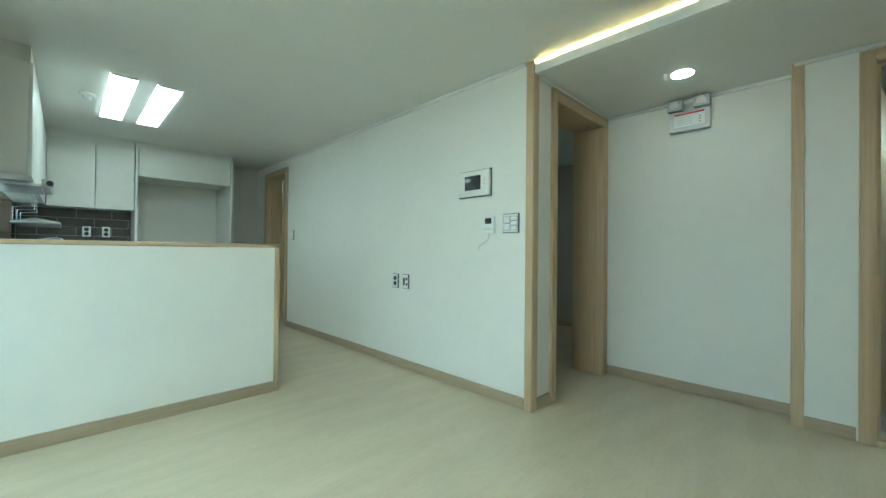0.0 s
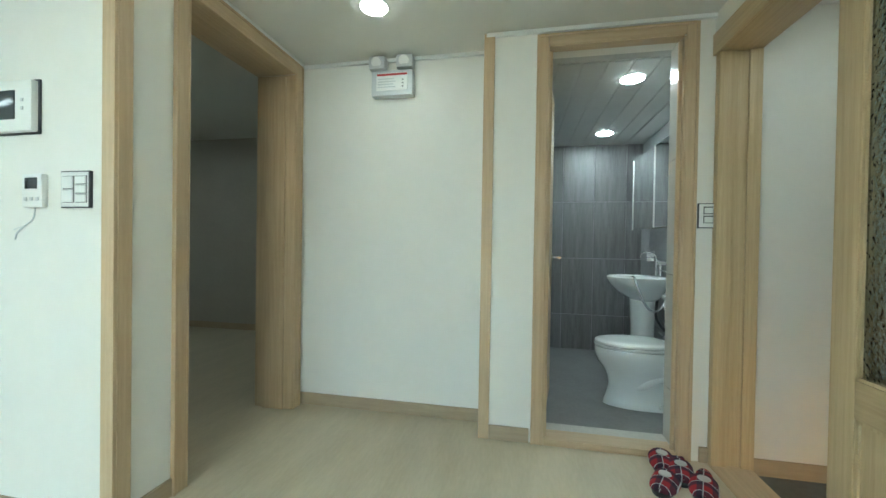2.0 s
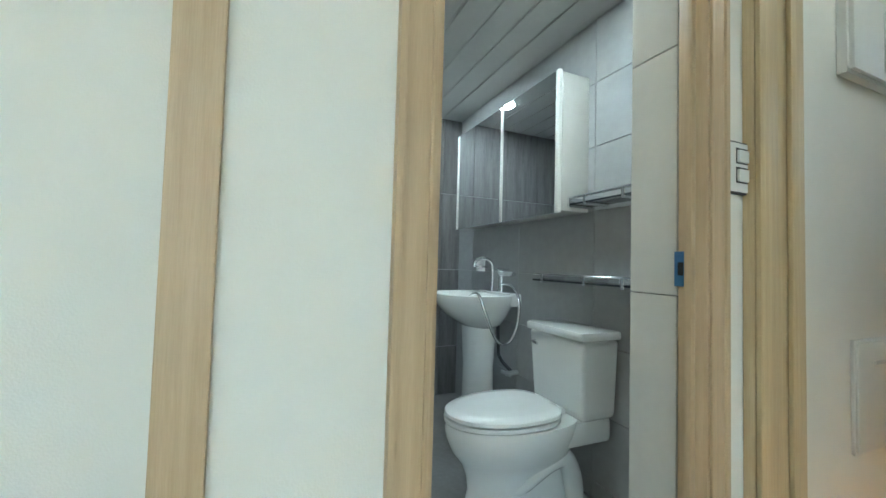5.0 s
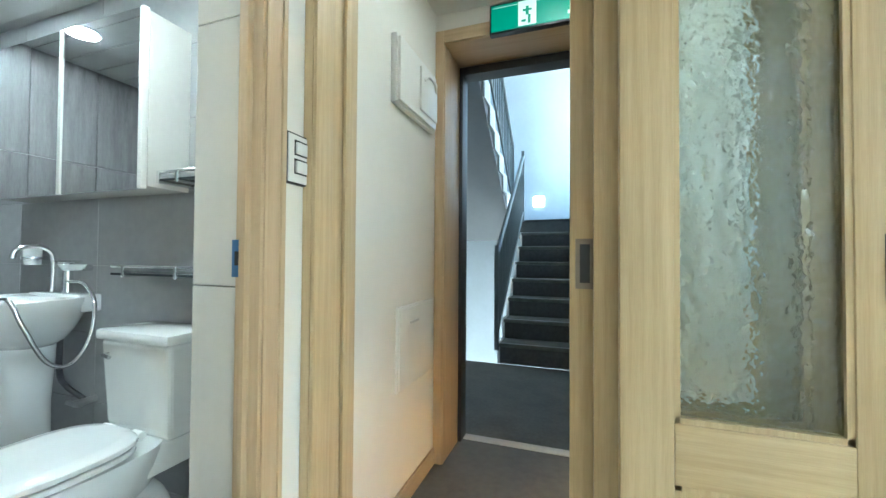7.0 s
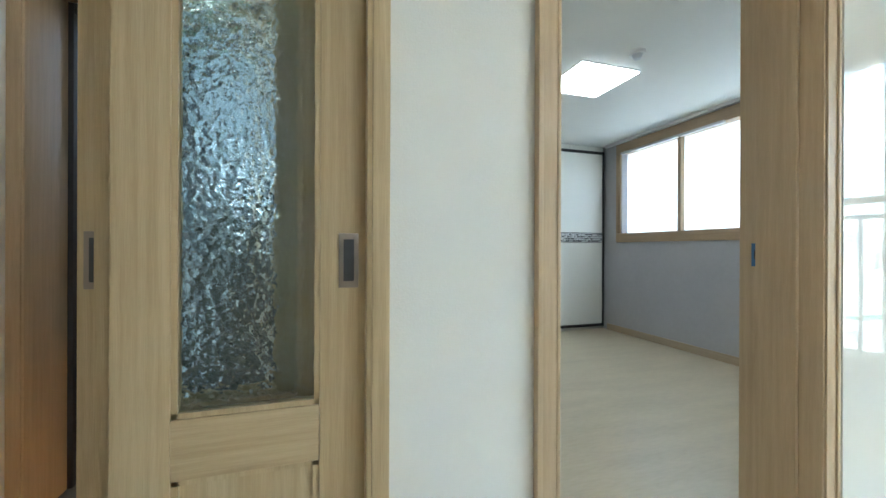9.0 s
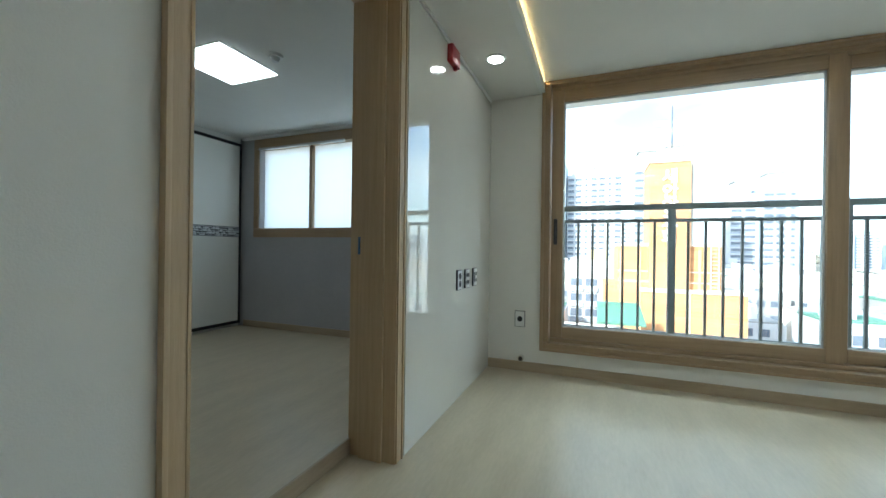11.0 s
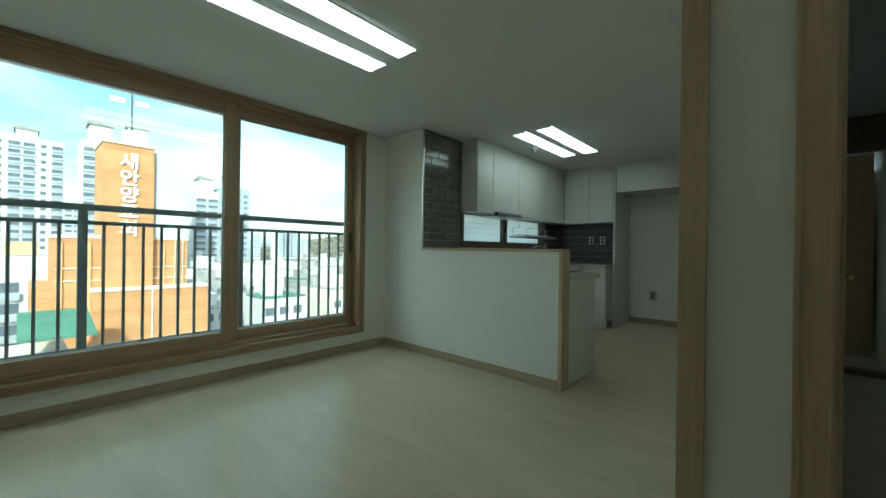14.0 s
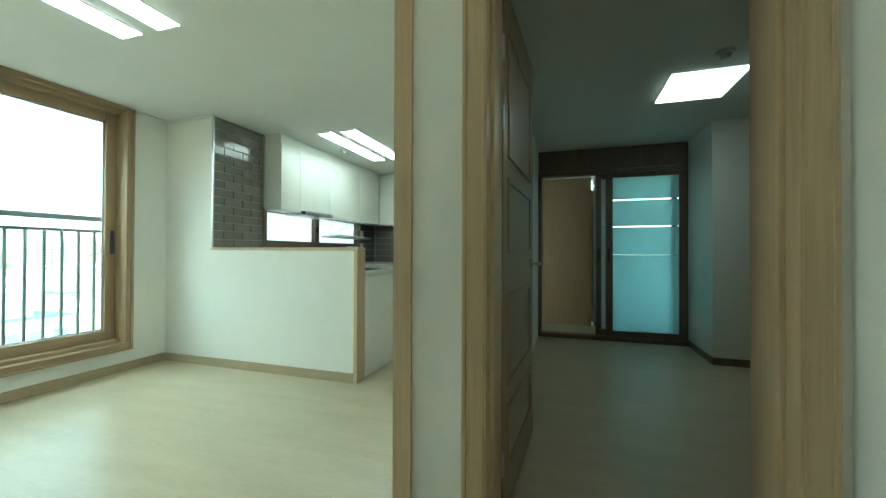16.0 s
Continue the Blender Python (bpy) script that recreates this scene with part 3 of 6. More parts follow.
def outlet(x, y, z, axis, sgn, kind, label):
    t, at = plate(x, y, z, axis, sgn, 0.072, 0.118, label, "wall outlet")
    spots = {"two": ((0, 0.024), (0, -0.024)), "four": ((-0.017, 0.024), (0.017, 0.024), (-0.017, -0.024), (0.017, -0.024)), "one": ((0, 0),)}.get(kind)
    if kind == "data":
        for u, z0, z1 in ((-0.02, 0.012, 0.034), (-0.02, -0.034, -0.012)):
            part("jack", at(bmesh.new(), u - 0.011, u + 0.011, z0, z1, 0.0135, 0.0150), BLACK, t)
        part("socket", at(bmesh.new(), 0.004, 0.028, -0.034, 0.034, 0.0135, 0.0150), BLACK, t)
        return t
    for u, v in spots:
        b = bmesh.new()
        r = 0.021 if kind != "four" else 0.015
        p = (x + sgn * 0.0130, y + u, z + v) if axis == "x" else (x + u, y + sgn * 0.0130, z + v)
        q = (x + sgn * 0.0152, y + u, z + v) if axis == "x" else (x + u, y + sgn * 0.0152, z + v)
        cyl(b, p, q, r, r, 18)
        part("socket", b, BLACK, t)
    return t


outlet(0, 1.41, 0.755, "x", -1, "two", "white wall outlet with black sockets on the long wall")
outlet(0, 1.265, 0.755, "x", -1, "data", "white data outlet with black jacks on the long wall")
outlet(-2.30, -2.270, 0.76, "y", 1, "two", "white outlet with black sockets on the glossy wall")
outlet(-2.455, -2.270, 0.76, "y", 1, "four", "white four-hole outlet on the glossy wall")
outlet(-2.63, -2.270, 0.76, "y", 1, "data", "white data outlet on the glossy wall")
outlet(-3.07, -2.015, 0.41, "x", 1, "one", "white single outlet beside the window")
outlet(-1.965, 4.545, 1.205, "y", -1, "two", "white outlet on the dark splash tiles")
outlet(-1.80, 4.545, 1.205, "y", -1, "two", "white outlet on the dark splash tiles")
outlet(-1.22, 4.95, 0.41, "y", -1, "two", "white outlet in the fridge niche")
outlet(2.88, 2.72, 0.40, "x", -1, "one", "small outlet on the dim bedroom wall")

t, at = plate(0, 0.16, 1.215, "x", -1, 0.118, 0.122, "white square switch panel with six keys", "light switch")
for u in (-0.03, 0.026):
    for v in ((-0.032, 0.0, 0.032) if u < 0 else (-0.024, 0.024)):
        part("key", at(bmesh.new(), u - 0.024, u + 0.022, v - (0.013 if u < 0 else 0.021), v + (0.013 if u < 0 else 0.021), 0.0140, 0.0185, 0.002), PLASTIC, t)
        part("key_gap", at(bmesh.new(), u - 0.026, u + 0.024, v - (0.015 if u < 0 else 0.023), v + (0.015 if u < 0 else 0.023), 0.0130, 0.0146), DARK, t)
t, at = plate(0.985, -2.270, 1.20, "x", -1, 0.078, 0.112, "white wall switch with two keys by the bathroom", "light switch")
for v in (0.026, -0.018):
    part("key_gap", at(bmesh.new(), -0.021, 0.021, v - 0.018, v + 0.018, 0.0130, 0.0146), BLACK, t)
    part("key", at(bmesh.new(), -0.018, 0.018, v - 0.015, v + 0.013, 0.0140, 0.0200, 0.002), PLASTIC, t)
t, at = plate(0, 3.63, 1.22, "x", -1, 0.072, 0.118, "small switch beside the far doorway", "light switch")
part("key", at(bmesh.new(), -0.02, 0.02, -0.03, 0.03, 0.0140, 0.0185, 0.002), PLASTIC, t)

# pipe stub by the window
p = thing("pipe_stub", (-3.07, -2.0, 0.095), "short chrome pipe stub above the baseboard", "pipe")
part("pipe", cyl(bmesh.new(), (-3.07, -2.0, 0.105), (-3.02, -2.0, 0.105), 0.022), CHROME, p)
part("opening", cyl(bmesh.new(), (-3.021, -2.0, 0.105), (-3.018, -2.0, 0.105), 0.016), BLACK, p)

# video intercom
ic = thing("video_intercom", (0, 0.48, 1.42), "white video intercom with a dark screen", "intercom")
part("body", box(-0.028, 0.0, 0.335, 0.625, 1.425, 1.608, bev=0.006), PLASTIC, ic)
part("backing", box(-0.008, 0.0, 0.328, 0.632, 1.418, 1.615, bev=0.002), DARK, ic)
part("screen", box(-0.0305, -0.027, 0.41, 0.56, 1.468, 1.572, bev=0.001), SCREEN, ic, "dark screen")
for z in (1.50, 1.53):
    part("button", box(-0.031, -0.027, 0.37, 0.382, z, z + 0.012, bev=0.001), OFFWHITE, ic)
th = thing("thermostat", (0, 0.34, 1.15), "small white thermostat hanging with a loose cable", "thermostat")
part("body", box(-0.022, 0.0, 0.295, 0.388, 1.152, 1.272, bev=0.006), PLASTIC, th)
part("display", box(-0.0245, -0.021, 0.315, 0.37, 1.218, 1.258, bev=0.001), SCREEN, th, "dark display")
for k in range(3):
    part("button", box(-0.025, -0.021, 0.308 + k * 0.026, 0.322 + k * 0.026, 1.175, 1.188, bev=0.001), OFFWHITE, th)
part("cable", tube(bmesh.new(), curve_pts([(-0.008, 0.345, 1.155), (-0.012, 0.35, 1.11), (-0.014, 0.385, 1.085), (-0.008, 0.43, 1.06), (-0.005, 0.445, 1.035)], 8), 0.0025, 8), OFFWHITE, th)
part("wire", tube(bmesh.new(), curve_pts([(-0.009, 0.385, 1.085), (-0.012, 0.42, 1.078), (-0.006, 0.45, 1.07)], 6), 0.0012, 6), OFFWHITE, th)

# emergency light
em = thing("emergency_light", (1.165, -0.615, 1.93), "white emergency light box with two lamp heads", "emergency light")
part("body", box(1.105, 1.165, -0.745, -0.485, 1.928, 2.08, bev=0.012), OFFWHITE, em)
part("label_plate", box(1.1015, 1.106, -0.715, -0.52, 1.958, 2.062, bev=0.001), PLASTIC, em)
part("stripe", box(1.0995, 1.102, -0.712, -0.523, 2.045, 2.057), RED, em, "red stripe", smooth=False)
b = bmesh.new()
for k in range(4):
    bx(b, 1.0995, 1.102, -0.64 + 0.012 * (k % 2), -0.53, 1.975 + k * 0.016, 1.981 + k * 0.016)
part("print", b, OFFWHITE, em, "grey printed lines", smooth=False)
for k in range(3):
    part("indicator", box(1.099, 1.102, -0.69, -0.68, 1.975 + 0.02 * k, 1.981 + 0.02 * k), DARK, em, smooth=False)
for y in (-0.525, -0.695):
    part("stem", cyl(bmesh.new(), (1.135, y, 2.075), (1.135, y, 2.10), 0.012), OFFWHITE, em)
    hd = part("lamp_head", box(1.085, 1.150, y - 0.052, y + 0.052, 2.085, 2.163, bev=0.016), OFFWHITE, em)
    part("lens", cyl(bmesh.new(), (1.087, y, 2.122), (1.080, y, 2.120), 0.034, 0.03), PLASTIC, hd)


# lamps
def bar_light(x0, x1, y0, y1, label):
    t = thing("ceiling_light", ((x0 + x1) / 2, (y0 + y1) / 2, H), label, "ceiling light", "led ceiling lights")
    part("tray", box(x0 - 0.004, x1 + 0.004, y0 - 0.004, y1 + 0.004, H - 0.006, H - 0.0005), PLASTIC, t, smooth=False)
    part("diffuser", box(x0, x1, y0, y1, H - 0.014, H - 0.005, bev=0.004), LED, t, "glowing white diffuser")
    for y in (y0 + 0.004, y1 - 0.004):
        part("end_cap", box(x0 + 0.002, x1 - 0.002, y - 0.006, y + 0.006, H - 0.0155, H - 0.006, bev=0.001), PLASTIC, t)


for x0, x1 in ((-1.90, -1.755), (-1.615, -1.47)):
    bar_light(x0, x1, -0.85, 0.37, "long white led ceiling light over the living room")
for x0, x1 in ((-1.92, -1.765), (-1.65, -1.49)):
    bar_light(x0, x1, 2.2, 3.42, "long white led ceiling light over the kitchen")
for x0, x1, y0, y1 in ((-2.22, -1.73, -4.17, -3.69), (1.21, 1.68, 1.80, 2.33)):
    t = thing("ceiling_light", ((x0 + x1) / 2, (y0 + y1) / 2, H), "square white led ceiling light in a bedroom", "ceiling light")
    part("tray", box(x0, x1, y0, y1, H - 0.008, H - 0.0005, bev=0.002), PLASTIC, t)
    part("diffuser", box(x0 + 0.006, x1 - 0.006, y0 + 0.006, y1 - 0.006, H - 0.018, H - 0.007, bev=0.005), LED_BED if x0 < 0 else LED_DIM, t, "glowing diffuser")


def downlight(x, y, z, r, inner=False, lit=LED_DOWN):
    t = thing("downlight", (x, y, z), "round recessed white downlight, lit", "downlight")
    part("ring", cyl(bmesh.new(), (x, y, z - 0.006), (x, y, z), r, r + 0.004, 36), PLASTIC, t)
    if inner:
        part("lens", cyl(bmesh.new(), (x, y, z - 0.009), (x, y, z - 0.005), r * 0.8, r * 0.8, 32), LED_DOWN, t)
        part("baffle", tube(bmesh.new(), [(x + r * 0.5 * math.cos(a * math.pi / 16), y + r * 0.5 * math.sin(a * math.pi / 16), z - 0.01) for a in range(33)], 0.004, 8), DARK, t)
    else:
        part("lens", cyl(bmesh.new(), (x, y, z - 0.010), (x, y, z - 0.005), r * 0.9, r * 0.92, 36), lit, t)


downlight(0.65, -0.68, LOW, 0.068)
downlight(-2.40, -2.07, LOW, 0.06, True)
downlight(2.77, -2.16, 2.122, 0.075, lit=LED_BATH)
downlight(1.55, -2.07, 2.122, 0.075, lit=LED_BATH)


def detector(x, y):
    t = thing("smoke_detector", (x, y, H), "small white smoke detector on the ceiling", "smoke detector")
    part("base", cyl(bmesh.new(), (x, y, H - 0.018), (x, y, H), 0.048, 0.052, 28), PLASTIC, t)
    part("sensor", cyl(bmesh.new(), (x, y, H - 0.045), (x, y, H - 0.017), 0.02, 0.034, 24), OFFWHITE, t)


for x, y in ((-2.02, 2.84), (-2.0, -3.50), (1.45, 1.58)):
    detector(x, y)

# fire alarm on the media wall
al = thing("fire_alarm_lamp", (-2.12, -2.27, 2.03), "small red fire alarm fitting on the glossy wall", "fire alarm")
part("body", box(-2.19, -2.06, -2.270, -2.235, 2.035, 2.135, bev=0.006), RED, al)
part("lamp", cyl(bmesh.new(), (-2.15, -2.252, 2.036), (-2.15, -2.252, 2.015), 0.014, 0.01, 16), RED, al)

# ---- vestibule: sliding door with three leaves ----
sf = thing("door_5", (0.4, -2.38, 0), "light oak frame of the sliding entrance door", "door frame")
sf["kind"] = "structure"
for nm, a, m in (("jamb", (-0.19, -0.150, -2.475, -2.272, 0.006, 1.975), OAK_V), ("casing", (-0.195, -0.160, -2.289, -2.268, 0.0, 2.07), OAK_V),
                 ("jamb", (0.958, 0.984, -2.475, -2.293, 0.006, 1.975), OAK_V), ("casing", (0.945, 0.957, -2.362, -2.293, 0.0, 1.975), OAK_V),
                 ("rib", (0.945, 0.957, -2.475, -2.42, 0.0, 1.975), OAK_V), ("head", (-0.19, 0.984, -2.475, -2.292, 1.976, 2.070), OAK_X),
                 ("head_casing", (-0.164, 0.984, -2.2905, -2.278, 1.968, 2.070), OAK_X)):
    part(nm, box(*a, bev=0.004), m, sf)


def leaf(x0, x1, y, handle):
    d = thing("sliding_door", ((x0 + x1) / 2, y, 0.008), "light oak sliding door leaf with rippled glass, pushed open", "sliding door", "sliding door leaves")
    y0, y1, w = y - 0.016, y + 0.016, 0.088
    for a in ((x0, x0 + w), (x1 - w, x1)):
        part("stile", box(*a, y0, y1, 0.008, 1.968, bev=0.003), OAK_V, d)
    for z0, z1 in ((0.008, 0.16), (0.572, 0.680), (1.855, 1.968)):
        part("rail", box(x0 + w, x1 - w, y0, y1, z0, z1, bev=0.003), OAK_X, d)
    part("lower_panel", box(x0 + w, x1 - w, y - 0.006, y + 0.006, 0.16, 0.572), OAK_V, d)
    for s in (-1, 1):
        bead = bmesh.new()
        for a in ((x0 + w, x0 + w + 0.010, 0.680, 1.855), (x1 - w - 0.010, x1 - w, 0.680, 1.855), (x0 + w, x1 - w, 0.680, 0.690), (x0 + w, x1 - w, 1.845, 1.855),
                  (x0 + w, x0 + w + 0.012, 0.16, 0.572), (x1 - w - 0.012, x1 - w, 0.16, 0.572), (x0 + w, x1 - w, 0.562, 0.572), (x0 + w, x1 - w, 0.16, 0.172)):
            bx(bead, a[0], a[1], y + s * 0.004, y + s * 0.012, a[2], a[3])
        part("bead", bead, OAK_V, d, smooth=False)
    pane = part("pane", box(x0 + w - 0.004, x1 - w + 0.004, y - 0.0025, y + 0.0025, 0.672, 1.858), PATTERN, d, "rippled patterned glass", smooth=False)
    if handle is not None:
        h = part("handle", box(handle - 0.019, handle + 0.019, y1 - 0.001, y1 + 0.004, 0.905, 1.012, bev=0.0015), BRONZE, d, "recessed bronze pull")
        part("recess", box(handle - 0.010, handle + 0.010, y1 + 0.0035, y1 + 0.005, 0.918, 1.0), DARK, h, smooth=False)


leaf(-0.152, 0.272, -2.318, -0.118)
leaf(-0.118, 0.315, -2.365, None)
leaf(-0.071, 0.362, -2.412, 0.331)

# unseen slim cabinet added in the vestibule, carrying a strip for the orange glow
sc = thing("shoe_cabinet", (-0.1, -2.9, 0.25), "slim white wall-hung cabinet, added unseen behind the sliding door", "cabinet")
part("body", box(-0.158, -0.05, -3.30, -2.62, 0.26, 2.10, bev=0.002), CABINET, sc)
for y in (-3.298, -2.958):
    part("door", box(-0.0495, -0.032, y, y + 0.336, 0.262, 2.098, bev=0.002), CABINET, sc)
solo("shoe_cabinet_light", box(-0.14, -0.06, -3.26, -2.66, 0.250, 0.2585), LED_FLOOR, (-0.1, -2.96, 0.25), "warm glow strip added under the unseen cabinet", "light strip")

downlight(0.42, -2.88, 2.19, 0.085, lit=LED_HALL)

# wall plates in the vestibule
dp = thing("distribution_board", (1.02, -3.03, 1.57), "white plastic fuse board with a rounded cover", "fuse board")
part("frame", box(0.995, 1.02, -3.235, -2.825, 1.562, 1.83, bev=0.004), PLASTIC, dp)
part("door", box(0.982, 0.996, -3.225, -2.835, 1.572, 1.82, bev=0.006), PLASTIC, dp)
part("cover_bulge", box(0.972, 0.984, -3.215, -3.02, 1.60, 1.79, bev=0.006), PLASTIC, dp)
part("catch", tube(bmesh.new(), curve_pts([(0.972, -3.05, 1.735), (0.964, -3.08, 1.762), (0.964, -3.16, 1.762), (0.972, -3.195, 1.735)], 6), 0.006, 8), PLASTIC, dp)
mp_ = thing("meter_panel", (1.02, -3.0, 0.46), "flat white access panel low on the wall", "access panel")
part("frame", box(1.010, 1.02, -3.27, -2.885, 0.43, 0.768, bev=0.002), PLASTIC, mp_)
part("door", box(1.005, 1.011, -3.26, -2.895, 0.44, 0.758, bev=0.002), PLASTIC, mp_)
part("grip", box(1.0, 1.006, -3.08, -2.99, 0.69, 0.70, bev=0.002), OFFWHITE, mp_)
structure("baseboard", box(1.008, 1.02, -3.32, -2.48, -0.05, 0.03, bev=0.003), BASE_Y, "light brown wood baseboard", "baseboard")

# front door opening: wooden lining, dark steel frame, exit sign
fd = thing("door_6", (0.55, -3.45, 0), "wood-lined front door opening with a dark steel frame", "door frame")
fd["kind"] = "structure"
for nm, a, m in (("lining", (0.968, 0.985, -3.56, -3.31, -0.05, 2.03), WOOD_V), ("lining", (0.10, 0.13, -3.56, -3.31, -0.05, 2.03), WOOD_V),
                 ("head_lining", (0.10, 0.985, -3.56, -3.31, 2.03, 2.06), WOOD_X), ("casing", (0.975, 1.018, -3.319, -3.303, -0.05, 2.10), WOOD_V),
                 ("head_casing", (0.07, 0.974, -3.319, -3.303, 2.035, 2.10), WOOD_X),
                 ("steel_jamb", (0.95, 0.985, -3.66, -3.561, -0.05, 2.03), DARK), ("steel_jamb", (0.10, 0.16, -3.66, -3.561, -0.05, 2.03), DARK),
                 ("steel_head", (0.161, 0.949, -3.66, -3.561, 1.985, 2.03), DARK), ("stone_sill", (0.161, 0.949, -3.66, -3.60, -0.07, -0.044), COUNTER)):
    part(nm, box(*a, bev=0.003), m, fd)
NAVY = mat("dark navy door steel", (0.028, 0.032, 0.042), 0.4, var=0.12, scale=8)
fdl = thing("front_door", (0.165, -3.68, 0), "dark navy steel front door swung out onto the landing", "door")
part("leaf", box(0.165, 0.21, -4.50, -3.68, -0.03, 1.98, bev=0.004), NAVY, fdl)
lk = part("lock", box(0.21, 0.24, -4.43, -4.36, 0.80, 1.08, bev=0.008), STEEL, fdl, "steel lock case")
part("lock_lever", tube(bmesh.new(), [(0.24, -4.395, 0.90), (0.275, -4.395, 0.90), (0.28, -4.33, 0.90)], 0.010, 10), CHROME, lk)
part("kick_stop", box(0.21, 0.235, -4.40, -4.36, 0.02, 0.14, bev=0.004), STEEL, fdl)
for z in (0.25, 1.0, 1.72):
    part("hinge", cyl(bmesh.new(), (0.163, -3.675, z - 0.05), (0.163, -3.675, z + 0.05), 0.010, 0.010, 12), STEEL, fdl)
part("closer_arm", tube(bmesh.new(), [(0.225, -3.95, 1.93), (0.33, -3.80, 1.95), (0.30, -3.67, 1.965)], 0.009, 8), DARK, fdl)
part("closer_body", box(0.21, 0.25, -4.06, -3.86, 1.89, 1.95, bev=0.006), STEEL, fdl)
sg = thing("exit_sign", (0.53, -3.30, 2.02), "green exit sign with white running pictogram bars over the door", "exit sign")
part("case", box(0.34, 0.735, -3.302, -3.268, 2.01, 2.15, bev=0.004), BLACK, sg)
part("face", box(0.35, 0.725, -3.268, -3.264, 2.02, 2.14), SIGN_GREEN, sg, "lit green face", smooth=False)
part("inner_line", box(0.357, 0.718, -3.2645, -3.2635, 2.1275, 2.1300), SIGN_WHITE, sg, smooth=False)
part("pictogram", box(0.52, 0.60, -3.264, -3.262, 2.024, 2.136), SIGN_WHITE, sg, smooth=False)
b = bmesh.new()
bx(b, 0.553, 0.567, -3.262, -3.2605, 2.07, 2.11)
bx(b, 0.54, 0.58, -3.262, -3.2605, 2.088, 2.098)
bx(b, 0.545, 0.557, -3.262, -3.2605, 2.03, 2.07)
bx(b, 0.566, 0.586, -3.262, -3.2605, 2.04, 2.05)
part("mark", b, SIGN_GREEN, sg, smooth=False)
part("small_print", box(0.36, 0.385, -3.264, -3.262, 2.04, 2.055), SIGN_WHITE, sg, smooth=False)


# slippers on the floor by the vestibule
def plaid():
    m = bpy.data.materials.new("red tartan cloth")
    m.use_nodes = True
    n, l = m.node_tree.nodes, m.node_tree.links
    p = n["Principled BSDF"]
    p.inputs["Roughness"].default_value = 0.9
    tc, sep = n.new("ShaderNodeTexCoord"), n.new("ShaderNodeSeparateXYZ")
    l.new(tc.outputs["Object"], sep.inputs[0])
    col = None
    base = n.new("ShaderNodeRGB")
    base.outputs[0].default_value = (0.30, 0.012, 0.02, 1)
    col = base.outputs[0]
    for axis, step, width, shade in (("X", 0.055, 0.45, (0.012, 0.014, 0.035)), ("Y", 0.055, 0.45, (0.012, 0.014, 0.035)), ("X", 0.055, 0.06, (0.6, 0.6, 0.6)), ("Y", 0.055, 0.06, (0.6, 0.6, 0.6))):
        d, f, c, mx = n.new("ShaderNodeMath"), n.new("ShaderNodeMath"), n.new("ShaderNodeMath"), n.new("ShaderNodeMix")
        d.operation, f.operation, c.operation = "DIVIDE", "FRACT", "LESS_THAN"
        d.inputs[1].default_value, c.inputs[1].default_value = step, width
        l.new(sep.outputs[axis], d.inputs[0])
        l.new(d.outputs[0], f.inputs[0])
        l.new(f.outputs[0], c.inputs[0])
        half = n.new("ShaderNodeMath")
        half.operation = "MULTIPLY"
        half.inputs[1].default_value = 0.75
        l.new(c.outputs[0], half.inputs[0])
        mx.data_type = "RGBA"
        l.new(half.outputs[0], mx.inputs[0])
        l.new(col, mx.inputs[6])
        mx.inputs[7].default_value = (*shade, 1)
        col = mx.outputs[2]
    l.new(col, p.inputs["Base Color"])
    return m


TARTAN = plaid()
FELT = mat("grey felt", (0.50, 0.48, 0.46), 0.95, var=0.06, scale=30, bump=0.3)


def slipper_outline(z, k=1.0, n=28):
    pts = []
    for i in range(n):
        a = 2 * math.pi * i / n
        y = 0.135 * math.sin(a)
        w = 0.047 + 0.010 * math.sin(a) - 0.006 * math.cos(2 * a)
        pts.append((k * w * math.cos(a), k * y, z))
    return pts


SLIP = thing("slipper", (0, 0, 0), "red tartan house slipper with a white heart patch", "slipper", "tartan slippers")
part("sole", loft(bmesh.new(), [slipper_outline(0.0), slipper_outline(0.004, 1.03), slipper_outline(0.016, 1.03), slipper_outline(0.02, 0.99)]), BLACK, SLIP, "dark sole")
part("insole", loft(bmesh.new(), [slipper_outline(0.018, 0.97), slipper_outline(0.024, 0.95)]), TARTAN, SLIP)
rings = []
for i in range(9):
    s = i / 8
    y = 0.005 + 0.125 * s
    w = 0.056 * math.sqrt(max(0.02, 1 - (max(0, s - 0.35) / 0.68) ** 2))
    h = 0.052 - 0.022 * s
    rings.append([(w * math.cos(math.pi * k / 12), y, 0.014 + h * math.sin(math.pi * k / 12)) for k in range(13)] + [(0.88 * w * math.cos(math.pi * k / 12), y, 0.014 + (h - 0.006) * math.sin(math.pi * k / 12)) for k in range(12, -1, -1)])
part("upper", loft(bmesh.new(), rings), TARTAN, SLIP)
part("patch", loft(bmesh.new(), [oval(0, 0.045, 0.062, 0.026, 0.024, 20), oval(0, 0.045, 0.066, 0.024, 0.022, 20)]), FELT, SLIP, "pale felt patch")
SLIP.matrix_basis = pose(0.95, -2.075, 0, 0, 0, 78)
for x, y, a in ((0.87, -2.13, 74), (0.76, -2.04, 58), (0.76, -2.185, 66)):
    copy_thing(SLIP, pose(x, y, 0, 0, 0, a))

# ---- bathroom ----
tl = thing("toilet", (1.79, -2.3, -0.06), "white porcelain toilet with a closed lid", "toilet")
cx, z0 = 1.80, -0.06


